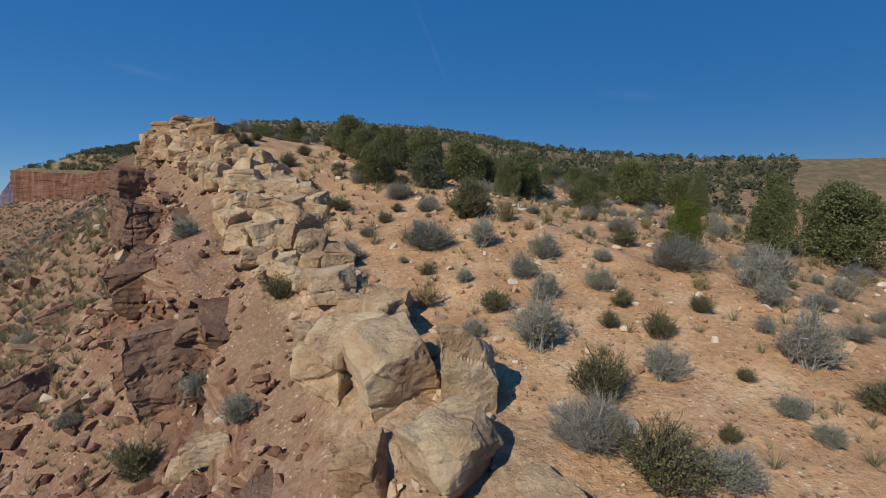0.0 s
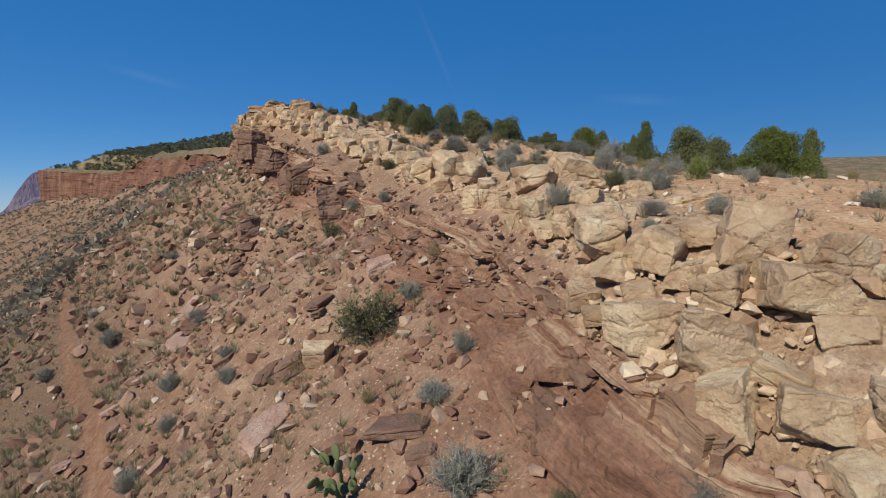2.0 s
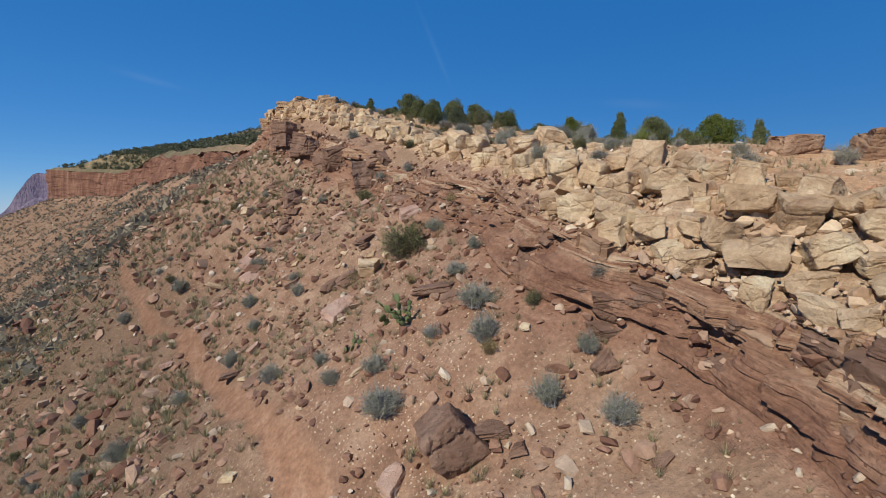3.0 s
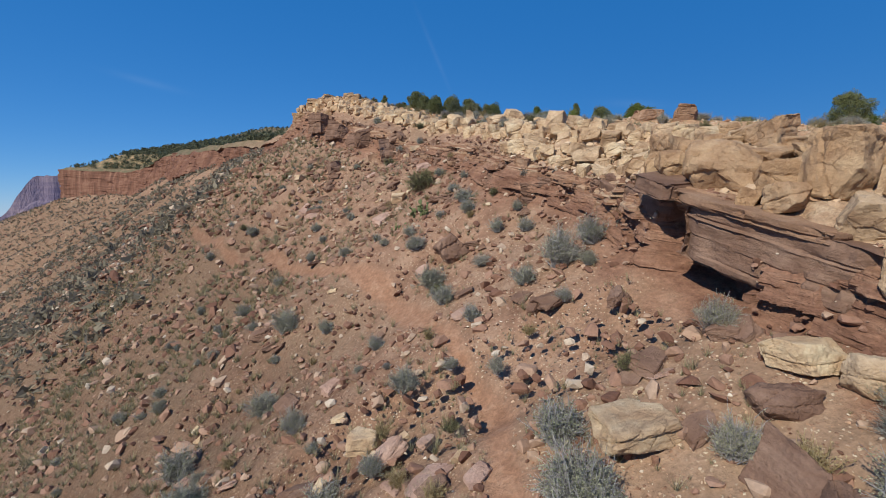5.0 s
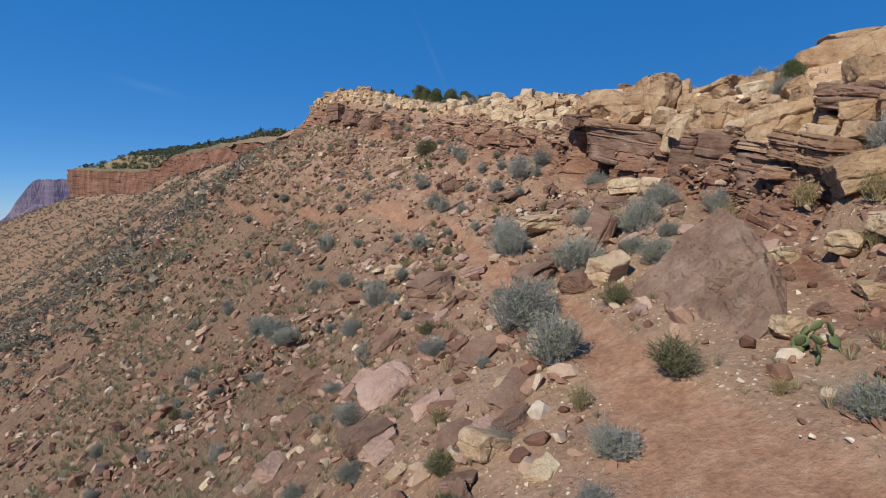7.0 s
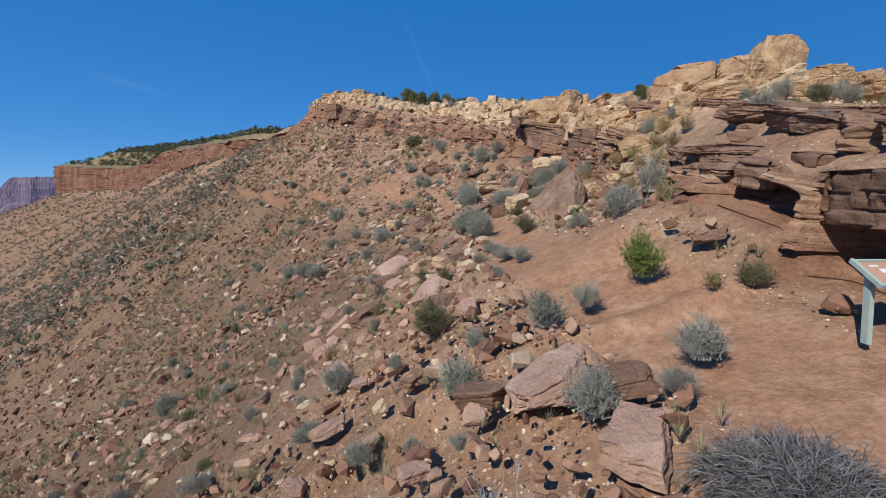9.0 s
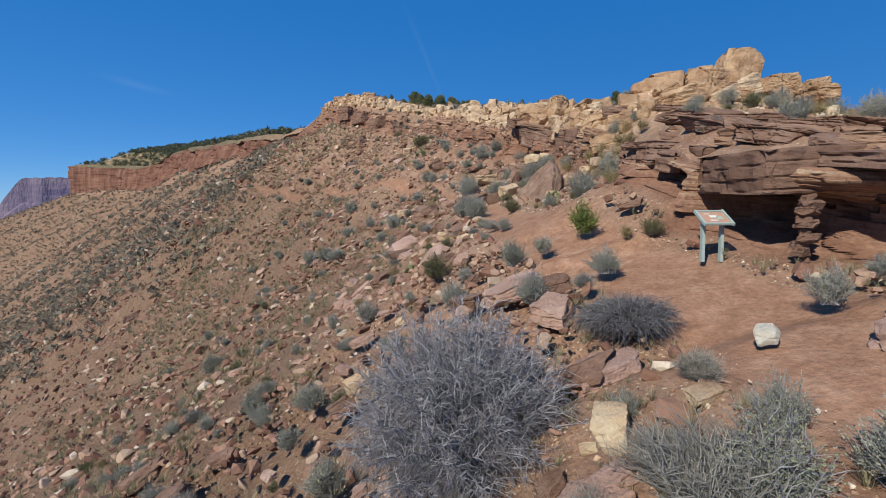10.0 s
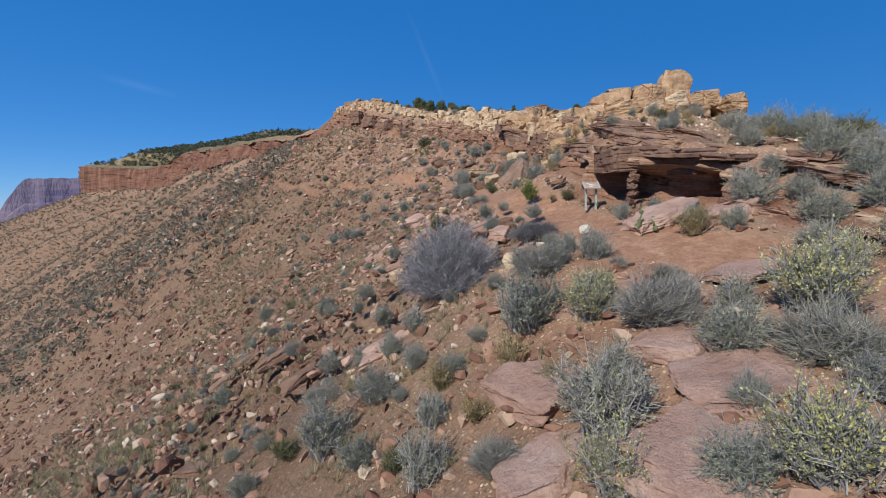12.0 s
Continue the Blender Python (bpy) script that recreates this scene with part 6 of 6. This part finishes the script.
# ---- trees ----
def tree_mesh(seed, leaf, cone=0.0, clumps=1700, fine=0.72):
    """Trunk with limbs, and a crown of small sprays; one metre wide and one metre tall."""
    r = random.Random(seed)
    wood, green = Tufts(), Tufts()
    lobes = []
    for n in range(22):
        z = 0.10 + 0.78 * (n + r.random()) / 22
        wide = 0.44 * (1 - cone * z) * math.sin(math.pi * min(0.97, 0.30 + z * 0.72)) ** 0.5
        a = r.uniform(0, 6.28)
        k = r.uniform(0.35, 0.95)
        lobes.append((Vector((math.cos(a) * wide * k, math.sin(a) * wide * k, z)), r.uniform(0.10, 0.19) * (1 - 0.5 * cone * z)))
    lobes.append((Vector((0, 0, 0.88)), 0.11))
    trunk = [Vector((0, 0, -0.08)), Vector((0.02, 0.01, 0.15)), Vector((-0.02, 0.02, 0.4)), Vector((0, 0, 0.75))]
    wood.strip(trunk, 0.045, 0.012)
    for c, s in lobes:
        p = Vector((0, 0, max(0.04, c.z * 0.45)))
        wood.strip([p, p.lerp(c, 0.5) + unit(r) * 0.03, c], 0.02, 0.005)
    for _ in range(clumps):
        c, s = lobes[r.randrange(len(lobes))]
        d = unit(r)
        p = c + d * s * r.uniform(0.3, 1.05) ** 0.5
        p.z = max(0.03, p.z)
        out = (p - Vector((0, 0, 0.35))).normalized()
        for _ in range(13):
            way = (out * 0.7 + Vector((0, 0, 0.3)) + unit(r)).normalized()
            q = p + unit(r) * 0.024
            green.leaf(q, way, way.cross(unit(r)).normalized(), r.uniform(0.018, 0.042) * fine, 0)
    for _ in range(clumps * 4):
        z = r.uniform(0.06, 0.9)
        wide = 0.40 * (1 - cone * z) * math.sin(math.pi * min(0.97, 0.30 + z * 0.72)) ** 0.5 * r.random() ** 0.5
        a = r.uniform(0, 6.28)
        way = unit(r)
        green.leaf(Vector((math.cos(a) * wide, math.sin(a) * wide, z)), way, way.cross(unit(r)).normalized(), r.uniform(0.03, 0.055) * fine, 0)
    return wood.mesh("trunk", BARK), green.mesh("crown", leaf)


TREE_KINDS = {"dark": [tree_mesh(1000 + n, JUNIPER) for n in range(3)], "light": [tree_mesh(1010, JUNIPER_LIGHT, 0.0, 2400, 0.62)], "grey": [tree_mesh(1020 + n, PINYON, 0.5) for n in range(2)], "cone": [tree_mesh(1030 + n, JUNIPER, 0.75) for n in range(2)]}
TREE_LABEL = {"dark": "dark green juniper growing on the upland", "light": "rounded yellow-green juniper on the plateau", "grey": "grey-green pinyon on the upland", "cone": "pointed dark green conifer on the upland"}


def tree(kind, x, y, wide, high, seed):
    r = random.Random(seed)
    trunk, crown = TREE_KINDS[kind][seed % len(TREE_KINDS[kind])]
    base = new("juniper_tree" if kind != "grey" else "pinyon_tree")
    tagged(base, TREE_LABEL[kind], "tree", "upland trees")
    part("trunk", trunk, base)
    part("crown", crown, base)
    base.matrix_world = pose(x, y, float(surface(x, y)) - 0.05, 0, 0, r.uniform(0, 360)) @ Matrix.Diagonal((wide, wide, high, 1))
    return base


# kind, x, y, width, height
TREES = [("dark", 12.9, 14.8, 3.1, 2.7), ("cone", 10.5, 14.9, 2.0, 2.6), ("light", 14.0, 9.5, 3.4, 2.9), ("cone", 21.0, 16.3, 2.4, 4.2), ("grey", 14.0, 41.0, 2.0, 5.0), ("dark", -2.7, 18.9, 2.0, 1.6), ("dark", 1.0, 21.5, 2.6, 2.1),
         ("dark", -7.7, 35.6, 2.7, 2.4), ("dark", -4.8, 25.0, 2.6, 2.0), ("dark", 3.4, 20.5, 2.4, 2.0), ("grey", -0.6, 18.6, 1.8, 1.7), ("grey", 0.9, 14.6, 1.5, 1.2), ("dark", -0.9, 23.5, 2.6, 2.2)]
TREES += [("dark", 10.0, 25.0, 3.0, 2.4), ("cone", 12.5, 28.5, 2.2, 2.7), ("dark", 15.5, 30.5, 3.4, 2.4), ("cone", 14.2, 26.0, 1.8, 2.6), ("cone", 18.5, 25.5, 2.0, 3.2), ("light", 6.4, 12.3, 1.1, 1.5), ("dark", 22.5, 9.0, 3.0, 3.2), ("cone", 25.0, 10.0, 2.4, 3.4),
          ("dark", 18.5, 22.0, 3.2, 3.2), ("dark", -11.0, 36.0, 2.4, 2.2), ("dark", -14.5, 38.0, 2.4, 2.0)]
TREES += [("dark", 9.5, -22.5, 0.9, 0.9), ("grey", 24.5, -24.0, 1.6, 1.5), ("grey", 25.5, -27.0, 1.4, 1.5), ("dark", 21.5, -2.0, 2.6, 2.4), ("light", 26.0, 2.0, 3.0, 2.2), ("grey", 23.0, -5.0, 1.4, 1.8)]
for n, (kind, x, y, wide, high) in enumerate(TREES):
    tree(kind, x, y, wide, high, n)
tr = random.Random(5)
for n in range(64):
    y = tr.uniform(22, 75)
    x = tr.uniform(along(SECTION, 5, y) + 6.0, 2 + 0.28 * y) if n < 52 else tr.uniform(5 + 0.4 * y, 6 + 0.75 * y)
    tree(("dark", "dark", "grey", "cone")[n % 4], x, y, tr.uniform(1.3, 2.5), tr.uniform(1.0, 2.0), 40 + n)


for n in range(22):
    y = tr.uniform(19, 42)
    x = tr.uniform(along(SECTION, 5, y) + 4.0, 3 + 0.3 * y)
    tree(("dark", "dark", "grey", "cone")[n % 4], x, y, tr.uniform(1.1, 2.0), tr.uniform(0.9, 1.7), 160 + n)


def far_woods():
    """The scrub woodland on the hill behind."""
    n = 19000
    y = np.where(np.arange(n) < 13000, nr.uniform(75, 700, n), nr.uniform(230, 480, n))
    q = np.where(np.arange(n) < 10000, nr.uniform(-0.95, 0.75, n), nr.uniform(-1.0, -0.3, n))
    x = q * y
    ok = x > along(SECTION, 5, y) + 2.0
    ok &= fbm(x * 0.02, y * 0.02, 601) + nr.uniform(-0.4, 0.4, n) > -0.45
    x, y = x[ok], y[ok]
    n, k = len(x), 34
    size = nr.uniform(1.4, 3.0, n)
    d = nr.normal(size=(n, k, 3))
    d /= np.linalg.norm(d, axis=2)[:, :, None]
    p = d * nr.uniform(0.3, 0.55, (n, k, 1)) * size[:, None, None] + np.stack([x, y, surface(x, y) + size * 0.45], -1)[:, None]
    e1, e2 = nr.normal(size=(n, k, 3)), nr.normal(size=(n, k, 3))
    s = size[:, None, None] * 0.13
    v = np.stack([p + e1 * s, p + e2 * s, p - (e1 + e2) * s * 0.7], 2).reshape(-1, 3)
    ob = new("far_woods", from_arrays("far_woods", v, np.arange(len(v)).reshape(-1, 3), FARWOOD))
    tagged(ob, "scrubby juniper woodland covering the hill behind", "trees", kind="stuff")


far_woods()


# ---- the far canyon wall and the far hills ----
# far rock whose base colour already holds the haze of the air between
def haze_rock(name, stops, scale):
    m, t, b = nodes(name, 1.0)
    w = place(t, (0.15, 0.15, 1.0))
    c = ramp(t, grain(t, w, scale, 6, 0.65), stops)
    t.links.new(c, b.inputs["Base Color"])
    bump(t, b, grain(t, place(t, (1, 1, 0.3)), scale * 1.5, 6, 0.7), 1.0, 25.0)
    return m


# purple and blue here are painted distance haze, not the stone's own colour
MESA = haze_rock("canyon rock tinted with haze", ((0.35, (0.13, 0.11, 0.18)), (0.5, (0.20, 0.16, 0.22)), (0.65, (0.27, 0.21, 0.25))), 0.02)
HILLS = haze_rock("far ground tinted blue with haze", ((0.35, (0.15, 0.15, 0.20)), (0.65, (0.22, 0.20, 0.24))), 0.01)


def mesa(name, label, x0, y0, x1, y1, top, slope_w, material, dip0, dip1, from_=0.0, to_=1.0):
    """A long wall: flat top, cliff, talus down to the plain."""
    n = 260
    prof = [(900, 1.0), (0, 1.0), (12, 0.62), (26, 0.58), (36, 0.42), (slope_w * 0.45, 0.16), (slope_w, 0.0), (slope_w * 3, -0.05)]
    t = np.linspace(0, 1, n)
    cx, cy = x0 + (x1 - x0) * t, y0 + (y1 - y0) * t
    nx, ny = (y1 - y0), -(x1 - x0)
    ln = math.hypot(nx, ny)
    nx, ny = nx / ln, ny / ln
    jag = 110 * fbm(t * 9, t * 0 + 1.5, 701, 4)
    crag = 0.10 * fbm(t * 60, t * 0 + 9.5, 711, 4) + 0.05 * np.round(4 * fbm(t * 30, t * 0 + 2.5, 713, 3)) / 4
    height = top * (dip0 + (dip1 - dip0) * smooth(from_, to_, t)) + top * crag * smooth(from_, to_, t)
    rows = []
    for k, (o, h) in enumerate(prof):
        o = -o if k == 0 else o
        rows.append(np.stack([cx + nx * (o + jag * (1.0 if k < 6 else 0.3)), cy + ny * (o + jag * (1.0 if k < 6 else 0.3)), -160 + (height + 160) * h], -1))
    v = np.array(rows)
    base = (np.arange(len(prof) - 1)[:, None] * n + np.arange(n - 1)[None]).ravel()
    f = np.stack([base, base + 1, base + n + 1, base + n], -1)
    tagged(new(name, from_arrays(name, v.reshape(-1, 3), f, material)), label, kind="structure")


mesa("backdrop_mesa", "distant canyon wall with a flat top, coloured purple for haze", -5200, 2300, -1500, 3300, 235, 520, MESA, -0.1, 1.1, 0.625, 0.695)
mesa("backdrop_hills", "distant hills beyond the upland, coloured blue for haze", 900, 3300, 4600, 2600, 95, 700, HILLS, 1.0, 0.9)


def plain_floor():
    # shares the hills' material, so the same haze tint is in its colour
    v = [(-6000, -3000, -170), (6000, -3000, -170), (6000, 4800, -170), (-6000, 4800, -170)]
    tagged(new("ground_plain", from_arrays("ground_plain", v, [(0, 1, 2, 3)], HILLS)), "distant valley floor in the haze-blue of the hills", kind="structure")


plain_floor()


# ---- the wayside sign ----
def box(sx, sy, sz, bevel=0.006):
    bm = bmesh.new()
    bmesh.ops.create_cube(bm, size=1)
    bmesh.ops.scale(bm, vec=(sx, sy, sz), verts=bm.verts)
    bmesh.ops.bevel(bm, geom=list(bm.edges), offset=bevel, segments=2, affect="EDGES")
    me = bpy.data.meshes.new("box")
    bm.to_mesh(me)
    bm.free()
    return me


def painted(name, colour, rough=0.55):
    m, t, b = nodes(name, rough)
    w = place(t)
    c = ramp(t, grain(t, w, 6.0, 5), ((0.3, tuple(v * 0.82 for v in colour)), (0.7, colour)))
    t.links.new(c, b.inputs["Base Color"])
    bump(t, b, grain(t, w, 60.0, 3), 0.15, 0.01)
    return m


STEEL = painted("grey-green painted steel", (0.36, 0.43, 0.40))
PRINT = painted("faded reddish print", (0.46, 0.27, 0.2), 0.35)
INK_PALE = painted("pale print", (0.72, 0.72, 0.66), 0.35)
INK_GREEN = painted("grey-green print", (0.36, 0.42, 0.34), 0.35)


def sign():
    base = new("wayside_sign")
    tagged(base, "low wayside sign with a tilted panel on two grey-green posts", "sign")

    def put(name, me, material, m, label="", parent=base):
        me.materials.append(material)
        ob = part(name, me, parent, label)
        ob.matrix_local = m
        return ob

    for sx in (-0.2, 0.2):
        put("post", box(0.065, 0.12, 0.98), STEEL, pose(sx, 0.05, 0.41))
    tilt = pose(0, 0, 0.90, 30, 0, 0)
    panel = put("panel", box(0.56, 0.5, 0.02, 0.004), PRINT, tilt, "faded reddish printed panel")
    for a, b, l, w in ((0, 0.265, 0.62, 0.045), (0, -0.265, 0.62, 0.045)):
        put("frame_rail", box(l, w, 0.055), STEEL, tilt @ pose(a, b, 0.005))
    for a in (-0.295, 0.295):
        put("frame_side", box(0.05, 0.6, 0.07), STEEL, tilt @ pose(a, 0, 0.004))
    for x, y, w, h, ink in ((0.0, 0.04, 0.16, 0.09, INK_PALE), (-0.1, 0.15, 0.12, 0.03, INK_PALE), (0.12, -0.02, 0.13, 0.13, INK_GREEN), (-0.03, -0.12, 0.16, 0.035, INK_PALE)):
        put("print_block", box(w, h, 0.004, 0.001), ink, pose(x, y, 0.0125), parent=panel)
    return base


sg = sign()
sg.matrix_world = pose(4.62, -41.15, float(surface(4.6, -41.15)) - 0.02, 0, 0, -4)
for masters in SHRUBS.values():
    for ob in masters:
        for child in list(ob.children):
            bpy.data.objects.remove(child)
        bpy.data.objects.remove(ob)
